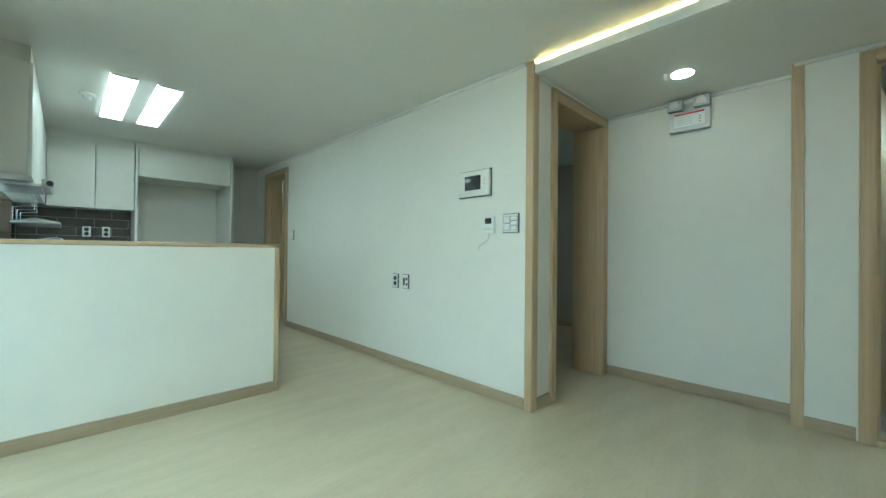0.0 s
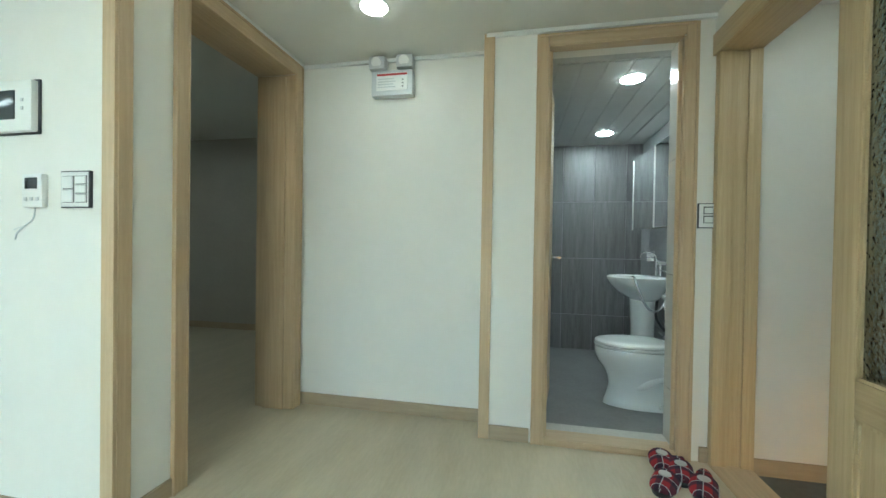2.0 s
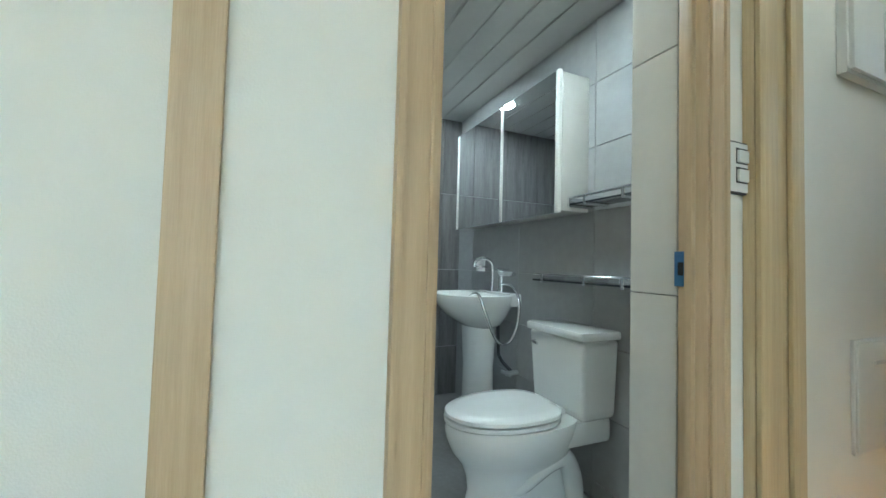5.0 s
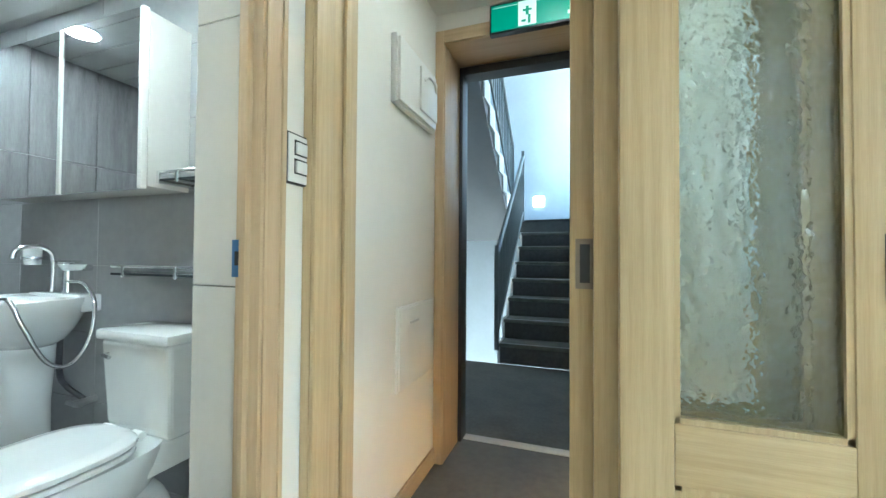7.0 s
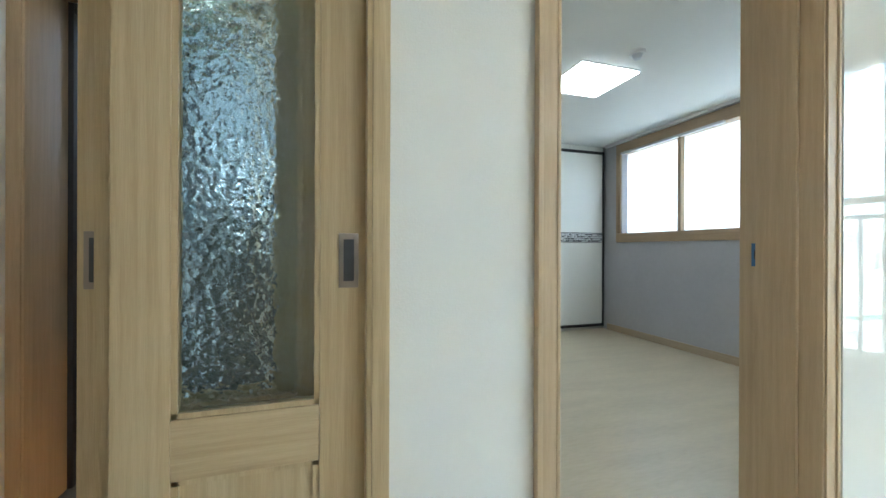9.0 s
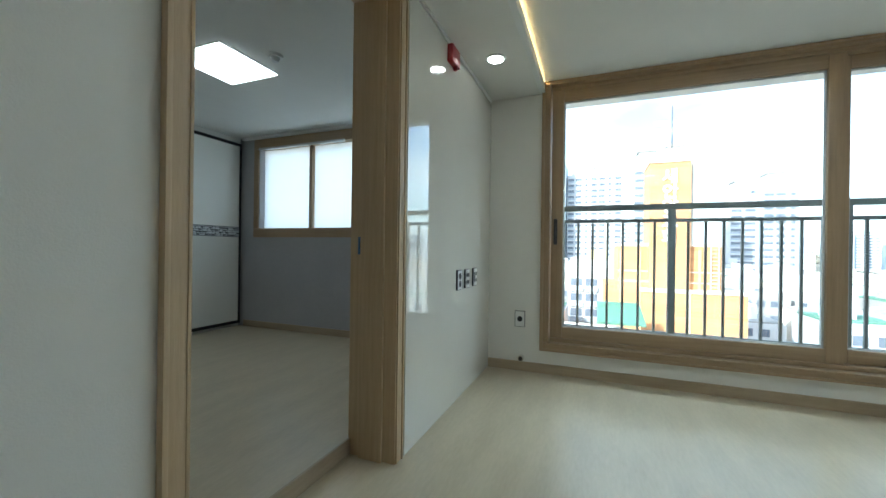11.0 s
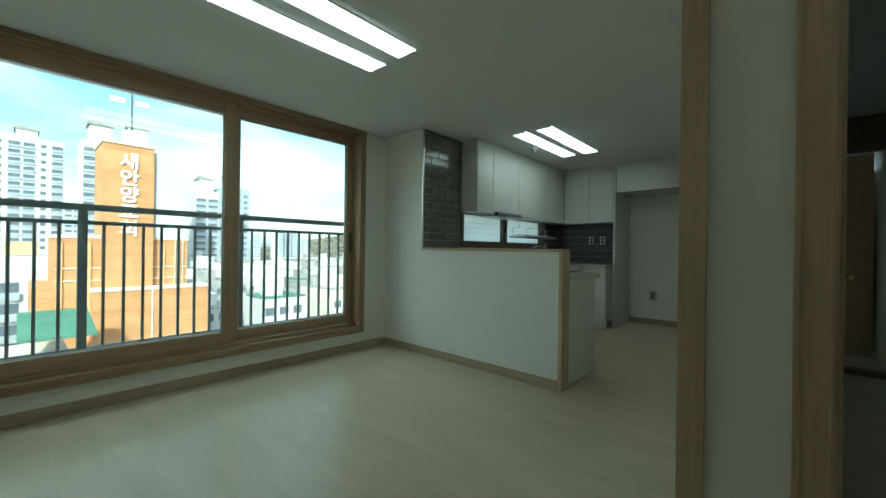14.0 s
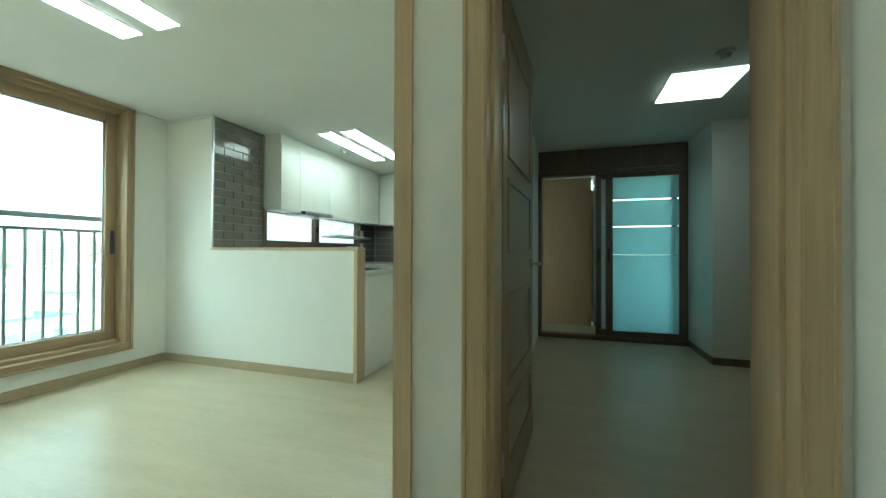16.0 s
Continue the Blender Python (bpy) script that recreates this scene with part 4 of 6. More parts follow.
def egg(z, w, front, back, k=2.0):
    """An outline with a rounded front and a squarer back."""
    cy = back + (front - back) * 0.46
    pts = []
    for i in range(40):
        a = 2 * math.pi * i / 40
        c, sn = math.cos(a), math.sin(a)
        p = 2.0 / (k if sn > 0 else k + 1.2)
        pts.append((cx + w * math.copysign(abs(c) ** p, c), cy + (front - cy if sn > 0 else cy - back) * math.copysign(abs(sn) ** p, sn), z))
    return pts


rings = [egg(z0 + z, w, front, back) for z, w, front, back in (
    (0.0, 0.112, -1.985, -2.50), (0.03, 0.110, -1.988, -2.50), (0.05, 0.101, -1.998, -2.49), (0.14, 0.093, -2.02, -2.46), (0.20, 0.104, -2.01, -2.45), (0.25, 0.132, -1.987, -2.45),
    (0.30, 0.160, -1.947, -2.46), (0.35, 0.174, -1.927, -2.47), (0.385, 0.178, -1.922, -2.48), (0.402, 0.174, -1.927, -2.48))]
part("bowl", loft(bmesh.new(), rings), PORCELAIN, tl)
part("deck", box(cx - 0.15, cx + 0.15, -2.61, -2.37, z0 + 0.30, z0 + 0.40, bev=0.022), PORCELAIN, tl)
for sx_ in (-1, 1):
    part("trapway", tube(bmesh.new(), curve_pts([(cx + sx_ * 0.02, -2.13, z0 + 0.10), (cx + sx_ * 0.058, -2.22, z0 + 0.16), (cx + sx_ * 0.082, -2.33, z0 + 0.235), (cx + sx_ * 0.082, -2.41, z0 + 0.24), (cx + sx_ * 0.080, -2.46, z0 + 0.16), (cx + sx_ * 0.074, -2.48, z0 + 0.04)], 8), 0.044, 16), PORCELAIN, tl)
    part("bolt_cap", cyl(bmesh.new(), (cx + sx_ * 0.095, -2.33, z0 + 0.03), (cx + sx_ * 0.128, -2.33, z0 + 0.034), 0.016, 0.011, 14), PORCELAIN, tl)
part("rear_foot", loft(bmesh.new(), [egg(z0, 0.108, -2.20, -2.58, 3.0), egg(z0 + 0.035, 0.104, -2.21, -2.575, 3.0), egg(z0 + 0.05, 0.092, -2.22, -2.56, 3.0)]), PORCELAIN, tl)
part("seat", loft(bmesh.new(), [egg(z0 + 0.408, 0.174, -1.925, -2.385), egg(z0 + 0.412, 0.180, -1.919, -2.388), egg(z0 + 0.422, 0.180, -1.919, -2.388), egg(z0 + 0.426, 0.176, -1.924, -2.385)]), PORCELAIN, tl)
part("lid", loft(bmesh.new(), [egg(z0 + 0.431, 0.176, -1.925, -2.39), egg(z0 + 0.435, 0.180, -1.921, -2.392), egg(z0 + 0.446, 0.178, -1.924, -2.392), egg(z0 + 0.454, 0.166, -1.940, -2.385), egg(z0 + 0.457, 0.13, -1.97, -2.36), egg(z0 + 0.456, 0.06, -2.07, -2.29)]), PORCELAIN, tl)
for sx_ in (-0.075, 0.075):
    part("hinge", cyl(bmesh.new(), (cx + sx_ - 0.022, -2.40, z0 + 0.432), (cx + sx_ + 0.022, -2.40, z0 + 0.432), 0.013, 0.013, 14), PLASTIC, tl)
tank = part("tank", loft(bmesh.new(), [[(cx - w, -2.62, z), (cx + w, -2.62, z), (cx + w, y, z), (cx - w, y, z)] for z, w, y in ((z0 + 0.395, 0.155, -2.45), (z0 + 0.43, 0.162, -2.44), (z0 + 0.725, 0.178, -2.425))]), PORCELAIN, tl, smooth=False)
bv = tank.modifiers.new("soft", "BEVEL")
bv.width, bv.segments = 0.016, 3
part("tank_lid", box(cx - 0.186, cx + 0.186, -2.625, -2.412, z0 + 0.725, z0 + 0.762, bev=0.013), PORCELAIN, tl)
part("flush_lever", tube(bmesh.new(), [(cx + 0.13, -2.425, z0 + 0.675), (cx + 0.13, -2.41, z0 + 0.675), (cx + 0.09, -2.405, z0 + 0.67)], 0.007, 8), CHROME, tl)

sk = thing("pedestal_basin", (2.53, -2.4, -0.06), "white porcelain pedestal basin with a chrome tap", "wash basin")
sx = 2.53
rings = []
for z, rx, ry, cy in ((0.58, 0.09, 0.09, -2.46), (0.61, 0.14, 0.13, -2.45), (0.66, 0.185, 0.185, -2.425), (0.72, 0.218, 0.226, -2.41), (0.765, 0.235, 0.245, -2.405), (0.785, 0.238, 0.248, -2.405), (0.79, 0.230, 0.238, -2.405), (0.78, 0.205, 0.18, -2.37), (0.70, 0.17, 0.13, -2.36), (0.66, 0.06, 0.05, -2.36)):
    rings.append([(x, max(y, -2.628), zz) for x, y, zz in oval(sx, cy, z, rx, ry, 40, 2.3)])
part("basin", loft(bmesh.new(), rings), PORCELAIN, sk)
part("back_ledge", box(sx - 0.195, sx + 0.195, -2.628, -2.55, 0.72, 0.797, bev=0.012), PORCELAIN, sk)
part("pedestal", loft(bmesh.new(), [oval(sx, -2.45, z, r, r * 1.05, 28, 2.6) for z, r in ((-0.06, 0.10), (0.0, 0.09), (0.35, 0.085), (0.62, 0.10))]), PORCELAIN, sk)
tap = part("tap", cyl(bmesh.new(), (sx - 0.06, -2.57, 0.80), (sx - 0.06, -2.57, 0.93), 0.019, 0.017, 20), CHROME, sk, "chrome mixer tap")
part("spout", tube(bmesh.new(), curve_pts([(sx + 0.05, -2.57, 0.80), (sx + 0.05, -2.57, 0.95), (sx + 0.055, -2.545, 0.995), (sx + 0.06, -2.495, 1.005), (sx + 0.065, -2.455, 0.985), (sx + 0.067, -2.445, 0.95)], 8), 0.010, 12), CHROME, tap)
part("lever", box(sx - 0.068, sx - 0.052, -2.62, -2.53, 0.93, 0.942, bev=0.003), CHROME, tap)
part("hose", tube(bmesh.new(), curve_pts([(2.46, -2.565, 0.85), (2.36, -2.575, 0.84), (2.27, -2.565, 0.76), (2.245, -2.535, 0.62), (2.24, -2.475, 0.535), (2.24, -2.40, 0.56), (2.245, -2.335, 0.70), (2.27, -2.31, 0.79), (2.33, -2.31, 0.80), (2.42, -2.32, 0.77)], 12), 0.008, 10), CHROME, sk, "grey chrome shower hose")
part("supply_pipe", tube(bmesh.new(), curve_pts([(sx - 0.06, -2.55, 0.62), (sx - 0.12, -2.52, 0.48), (sx - 0.08, -2.56, 0.40), (sx - 0.15, -2.60, 0.33)], 8), 0.011, 10), DARK, sk)
part("valve", cyl(bmesh.new(), (sx - 0.16, -2.63, 0.33), (sx - 0.16, -2.55, 0.33), 0.014, 0.014, 14), STEEL, sk)
part("valve_grip", cyl(bmesh.new(), (sx - 0.20, -2.555, 0.33), (sx - 0.11, -2.555, 0.33), 0.01, 0.01, 12), STEEL, sk)

mc = thing("mirror_cabinet", (2.45, -2.62, 1.23), "bathroom cabinet with mirror doors and ivory sides", "cabinet")
part("body", box(1.82, 2.88, -2.63, -2.474, 1.22, 1.865, bev=0.002), IVORY_TILE, mc)
for x0, x1 in ((1.845, 2.302), (2.324, 2.88)):
    part("mirror_door", box(x0, x1, -2.472, -2.456, 1.21, 1.875), MIRROR, mc, "mirror door", smooth=False)
for x in (1.822, 2.302, 2.881):
    part("edge_strip", box(x, x + 0.022, -2.472, -2.452, 1.21, 1.875, bev=0.002), CABINET, mc)

for z in (1.245, 0.895):
    sh = thing("glass_shelf", (1.75, -2.6, z), "dark glass wall shelf with a chrome guard rail", "shelf")
    part("shelf", box(1.45, 1.812 if z > 1 else 2.06, -2.62, -2.50, z - 0.004, z + 0.004), SCREEN, sh, "dark glass plate", smooth=False)
    part("guard_rail", tube(bmesh.new(), [(1.46, -2.50, z + 0.03), (1.805 if z > 1 else 2.05, -2.50, z + 0.03)], 0.006, 10), CHROME, sh)
    for x in (1.5, 1.70, 1.795 if z > 1 else 1.98):
        part("bracket", box(x - 0.008, x + 0.008, -2.63, -2.492, z - 0.012, z + 0.03, bev=0.003), CHROME, sh)
sd = thing("soap_dish", (2.42, -2.6, 0.9), "white soap dish on a chrome holder", "soap dish")
part("dish", loft(bmesh.new(), [oval(2.42, -2.56, 0.90, 0.04, 0.03, 24), oval(2.42, -2.56, 0.925, 0.062, 0.045, 24), oval(2.42, -2.56, 0.918, 0.05, 0.035, 24)]), PORCELAIN, sd)
part("holder", tube(bmesh.new(), [(2.42, -2.63, 0.91), (2.42, -2.60, 0.91)], 0.014, 12), CHROME, sd)
cup = thing("tumbler_holder", (2.75, -2.6, 0.93), "white tumbler in a chrome wall holder", "tumbler")
part("tumbler", cyl(bmesh.new(), (2.75, -2.575, 0.92), (2.75, -2.575, 1.01), 0.03, 0.034, 24), PORCELAIN, cup)
part("ring", cyl(bmesh.new(), (2.75, -2.575, 0.945), (2.75, -2.575, 0.957), 0.037, 0.037, 24), CHROME, cup)
part("arm", tube(bmesh.new(), [(2.75, -2.63, 0.95), (2.75, -2.605, 0.95)], 0.009, 10), CHROME, cup)

# bathroom door, swung open along the inner wall
bd = thing("bathroom_door", (1.12, -1.52, 0.0), "wooden bathroom door standing open inwards", "door")
part("leaf", box(1.18, 1.76, -1.522, -1.484, 0.02, 2.06, bev=0.003), WOOD_V, bd)
part("lever", tube(bmesh.new(), curve_pts([(1.70, -1.524, 0.965), (1.70, -1.575, 0.965), (1.66, -1.582, 0.965), (1.60, -1.582, 0.965)], 6), 0.009, 10), CHROME, bd, "chrome lever handle")
part("rose", cyl(bmesh.new(), (1.70, -1.523, 0.965), (1.70, -1.532, 0.965), 0.024, 0.024, 20), CHROME, bd)
for z in (0.25, 1.75, 1.55):
    part("hinge", cyl(bmesh.new(), (1.118, -1.531, z - 0.04), (1.118, -1.531, z + 0.04), 0.008, 0.008, 12), STEEL, bd)
bd.rotation_euler = (0, 0, radians(-8))
for nm, x, y, z, mat_ in (("door_2", 1.030, -2.151, 0.965, BLUE_TAPE), ("door_3", -1.506, -2.462, 0.965, BLUE_TAPE), ("door_1", 1.058, 0.165, 0.965, DARK)):
    t = thing("strike_plate", (x, y, z), "small metal strike plate on the door jamb" if mat_ is DARK else "strike plate still under blue film", "strike plate")
    if nm == "door_2":
        part("plate", box(x - 0.016, x + 0.016, y - 0.002, y + 0.003, z - 0.04, z + 0.04, bev=0.001), mat_, t)
        part("latch_hole", box(x - 0.006, x + 0.006, y + 0.003, y + 0.005, z - 0.015, z + 0.015), BLACK, t)
    else:
        s = 1 if nm == "door_3" else -1
        part("plate", box(x - 0.002 * s, x + 0.003 * s, y - 0.016, y + 0.016, z - 0.04, z + 0.04, bev=0.001), mat_, t)
        part("latch_hole", box(x + 0.003 * s, x + 0.005 * s, y - 0.006, y + 0.006, z - 0.015, z + 0.015), BLACK, t)

# ---- kitchen ----
structure("wall_kitchen_pier", box(-3.07, -2.512, 1.48, 1.58, 0.0, 2.4), WALLPAPER, "white papered pier beside the window", "wall")
structure("wall_kitchen_window", slab("x", -2.74, -2.51, 1.58, 5.1, 0.0, 2.4, [(2.12, 4.02, 1.115, 1.48)]), GROUT, "kitchen wall with the low window", "wall")
structure("wall_kitchen_back", box(-2.51, -1.57, 4.56, 4.70, 0.0, 2.4), GROUT, "kitchen wall under the splash tiles", "wall")
structure("wall_niche_back", box(-1.57, 0.0, 4.95, 5.10, 0.0, 2.4), WALLPAPER, "white papered wall behind the fridge niche", "wall")
structure("wall_half", box(-2.512, -1.05, 1.48, 1.58, 0.0, 1.035), WALLPAPER, "white half-height wall of the peninsula", "wall")
bm = box(-2.512, -1.018, 1.470, 1.60, 1.036, 1.06, bev=0.004)
structure("trim_half_wall_cap", bm, WOOD_X, "light beech cap on the half wall", "trim")
structure("trim_half_wall_end", box(-1.049, -1.018, 1.468, 1.595, 0.0, 1.035, bev=0.004), WOOD_V, "light beech end of the half wall", "trim")

wt = structure("trim_pier_corner", box(-2.5115, -2.496, 1.477, 1.493, 1.06, 2.25), STEEL, "thin metal edge strip", "trim")


def cabinet(name, a, label, fronts, pull=None, mat_=CABINET):
    c = thing(name, (a[0], a[2], a[4]), label, "cabinet")
    part("body", box(*a, bev=0.002), mat_, c)
    for f in fronts:
        part("door", box(*f, bev=0.0025), mat_, c)
    return c


# wall cabinets along the window side, then the end wall, then the niche
for y0, y1 in ((2.09, 2.39), (2.39, 2.96), (2.96, 3.70), (3.70, 4.265)):
    cabinet("wall_cabinet", (-2.498, -2.302, y0 + 0.001, y1 - 0.001, 1.462, 2.15), "white handleless wall cabinet over the window", [(-2.301, -2.282, y0 + 0.003, y1 - 0.003, 1.455, 2.15)])
for x0, x1 in ((-2.28, -1.91), (-1.91, -1.575)):
    cabinet("wall_cabinet", (x0 + 0.001, x1 - 0.001, 4.292, 4.549, 1.46, 2.15), "white handleless wall cabinet on the end wall", [(x0 + 0.003, x1 - 0.003, 4.272, 4.291, 1.453, 2.15)])
structure("trim_cabinet_filler", bx(box(-2.498, -2.295, 2.10, 4.27, 2.151, H - 0.001), -2.29, -1.58, 4.285, 4.55, 2.151, H - 0.001), CABINET, "white filler above the wall cabinets", "trim")
cabinet("niche_cabinet", (-1.54, -0.575, 4.31, 4.94, 1.87, 2.20), "white cabinet over the fridge niche", [(-1.537, -0.578, 4.288, 4.309, 1.862, 2.20)])
structure("trim_niche_filler", box(-1.57, -0.55, 4.31, 4.94, 2.201, H - 0.001), CABINET, "white filler above the niche cabinet", "trim")
solo("niche_side_panel", box(-1.57, -1.545, 4.27, 4.945, 0.0, 2.20, bev=0.002), CABINET, (-1.56, 4.6, 0.0), "tall white side panel of the fridge niche", "panel")
solo("niche_side_panel", box(-0.572, -0.547, 4.27, 4.945, 0.0, 2.20, bev=0.002), CABINET, (-0.56, 4.6, 0.0), "tall white side panel of the fridge niche", "panel")

# base cabinets and worktops
for y0, y1 in ((2.17, 2.9), (2.9, 3.6), (3.6, 4.0)):
    cabinet("base_cabinet", (-2.50, -1.93, y0 + 0.001, y1 - 0.001, 0.1, 0.82), "white base cabinet under the window", [(-1.929, -1.911, y0 + 0.003, y1 - 0.003, 0.1, 0.815)])
for x0, x1 in ((-1.91, -1.575),):
    c = cabinet("base_cabinet", (x0 + 0.001, x1 - 0.001, 4.03, 4.55, 0.1, 0.82), "white base cabinet on the end wall", [(x0 + 0.003, x1 - 0.003, 4.011, 4.029, 0.1, 0.815)])
    part("plinth", box(x0 + 0.002, x1 - 0.002, 4.07, 4.10, 0.0, 0.1), CABINET, c)
cabinet("peninsula_cabinet", (-2.49, -1.065, 1.60, 2.13, 0.1, 0.82), "white peninsula cabinet behind the half wall", [(-1.9 + k * 0.279, -1.9 + k * 0.279 + 0.274, 2.131, 2.15, 0.1, 0.815) for k in range(3)])
solo("peninsula_end_panel", box(-1.062, -1.04, 1.60, 2.16, 0.0, 0.822, bev=0.002), CABINET, (-1.05, 1.9, 0), "plain white end panel of the peninsula", "panel")
b = bmesh.new()
bx(b, -2.50, -1.0, 1.60, 2.19, 0.823, 0.862, bev=0.004)
solo("worktop", b, COUNTER, (-1.7, 1.9, 0.823), "pale stone worktop on the peninsula", "worktop")
solo("worktop", bx(box(-2.505, -1.88, 2.192, 4.552, 0.823, 0.862, bev=0.003), -1.879, -1.573, 3.99, 4.552, 0.823, 0.862, bev=0.003), COUNTER, (-2.2, 3.3, 0.823), "pale stone worktop along the window", "worktop")
ck = thing("cooktop", (-1.4, 1.9, 0.862), "black glass cooktop with round burners", "cooktop")
part("glass", box(-1.75, -1.15, 1.68, 2.12, 0.863, 0.870, bev=0.002), SCREEN, ck)
for x, y in ((-1.6, 1.82), (-1.3, 1.82), (-1.45, 2.0)):
    part("burner", cyl(bmesh.new(), (x, y, 0.870), (x, y, 0.895), 0.055, 0.045, 24), DARK, ck)
hood = thing("range_hood", (-2.3, 2.5, 1.4), "slim steel range hood under the wall cabinet", "range hood")
part("body", box(-2.48, -2.25, 2.395, 2.955, 1.43, 1.453, bev=0.003), STEEL, hood)
part("visor", box(-2.25, -2.205, 2.36, 2.90, 1.43, 1.478, bev=0.008), STEEL, hood)
part("visor_cap", cyl(bmesh.new(), (-2.21, 2.365, 1.453), (-2.21, 2.34, 1.453), 0.02, 0.014, 16), BLACK, hood)
for k in range(3):
    part("button", cyl(bmesh.new(), (-2.204, 2.45 + 0.05 * k, 1.453), (-2.199, 2.45 + 0.05 * k, 1.453), 0.007, 0.007, 12), DARK, hood)

# sink tap and hanging dish rack
kt = thing("kitchen_tap", (-2.38, 3.45, 0.862), "chrome kitchen tap with a long spout", "tap")
part("base", cyl(bmesh.new(), (-2.40, 3.45, 0.862), (-2.40, 3.45, 1.0), 0.024, 0.02), CHROME, kt)
part("spout", tube(bmesh.new(), curve_pts([(-2.40, 3.45, 0.99), (-2.36, 3.44, 1.06), (-2.25, 3.42, 1.10), (-2.16, 3.40, 1.09), (-2.14, 3.40, 1.06)], 8), 0.012, 12), CHROME, kt)
part("lever", tube(bmesh.new(), [(-2.40, 3.45, 1.01), (-2.36, 3.46, 1.05)], 0.007), CHROME, kt)
dr = thing("dish_rack", (-2.3, 3.4, 1.2), "hanging chrome dish rack in front of the kitchen window", "dish rack")
part("tray", box(-2.43, -2.16, 2.98, 3.78, 1.205, 1.222, bev=0.004), STEEL, dr)
for y in (3.05, 3.40, 3.74):
    part("hanger", tube(bmesh.new(), [(-2.32, y, 1.455), (-2.32, y, 1.34), (-2.42, y, 1.33), (-2.42, y, 1.215)], 0.005, 8), CHROME, dr)
for k in range(14):
    part("wire", tube(bmesh.new(), [(-2.42, 3.0 + k * 0.058, 1.222), (-2.30, 3.0 + k * 0.058, 1.25), (-2.17, 3.0 + k * 0.058, 1.222)], 0.0025, 6), CHROME, dr)

# kitchen window: low sliding window with frosted panes
kw = thing("window_2", (-2.6, 3.05, 1.115), "low dark-framed kitchen window with frosted panes", "window")
kw["kind"] = "structure"
for nm, a in (("frame_bottom", (-2.62, -2.495, 2.08, 4.06, 1.07, 1.145)), ("frame_top", (-2.62, -2.495, 2.08, 4.06, 1.455, 1.485)), ("frame_side", (-2.62, -2.495, 2.08, 2.135, 1.146, 1.454)),
              ("frame_side", (-2.62, -2.495, 3.99, 4.06, 1.146, 1.454)), ("mullion", (-2.60, -2.51, 2.97, 3.06, 1.146, 1.454))):
    part(nm, box(*a, bev=0.003), DARKWOOD, kw)
for y0, y1 in ((2.136, 2.969), (3.061, 3.989)):
    pn = part("pane", box(-2.57, -2.563, y0, y1, 1.146, 1.454), FROST, kw, "frosted pane", smooth=False)
    for z in (1.24, 1.30, 1.36):
        part("stripe", box(-2.5625, -2.5615, y0, y1, z, z + 0.006), PLASTIC, kw, smooth=False)
part("lock", box(-2.512, -2.495, 2.985, 3.02, 1.26, 1.34, bev=0.003), BLACK, kw)

# ---- bedroom behind the entrance wall ----
structure("wall_bedroom_window", slab("x", -3.65, -3.42, -5.7, -2.51, 0.0, 2.4, [(-5.17, -2.75, 1.165, 2.12)]), GREY_PAPER, "grey mauve papered wall under the bedroom window", "wall")
structure("wall_bedroom_back", box(-3.65, -0.16, -5.70, -5.50, 0.0, 2.4), WALLPAPER, "white bedroom wall", "wall")
structure("wall_bedroom_side", box(-0.36, -0.16, -5.50, -3.75, 0.0, 2.4), WALLPAPER, "white bedroom side wall", "wall")
structure("wall_bedroom_return", box(-3.65, -3.301, -2.51, -2.40, 0.0, 2.4), WALLPAPER, "outer wall return", "wall")
bw = thing("window_3", (-3.5, -3.9, 1.1), "wide bedroom window with beech-look frame and frosted panes", "window")
bw["kind"] = "structure"
for nm, a, m in (("sill", (-3.60, -3.405, -5.25, -2.70, 1.065, 1.17), WIN_Y), ("head", (-3.60, -3.405, -5.25, -2.70, 2.105, 2.22), WIN_Y),
                 ("frame_side", (-3.60, -3.405, -5.25, -5.18, 1.171, 2.104), WIN_V), ("frame_side", (-3.60, -3.405, -2.78, -2.70, 1.171, 2.104), WIN_V),
                 ("mullion", (-3.54, -3.45, -4.465, -4.425, 1.171, 2.104), WIN_V), ("mullion", (-3.54, -3.45, -3.55, -3.49, 1.171, 2.104), WIN_V)):
    part(nm, box(*a, bev=0.004), m, bw)
for y0, y1 in ((-5.179, -4.466), (-4.424, -3.551), (-3.489, -2.781)):
    part("pane", box(-3.50, -3.494, y0, y1, 1.171, 2.104), FROST, bw, "bright frosted pane", smooth=False)
solo("blind_rail", box(-3.405, -3.375, -5.15, -3.95, 2.085, 2.11, bev=0.004), STEEL, (-3.39, -4.5, 2.1), "slim metal blind rail over the window", "blind rail")
structure("trim_bedroom_ceiling", box(-3.42, -3.38, -5.42, -2.52, 2.225, 2.253, bev=0.003), PLASTIC, "white ceiling moulding", "trim")
wd = thing("wardrobe", (-2.4, -5.45, 0), "white sliding wardrobe with black edges and a lattice band", "wardrobe")
part("body", box(-3.40, -0.37, -5.495, -5.47, 0.0, 2.25), CABINET, wd)
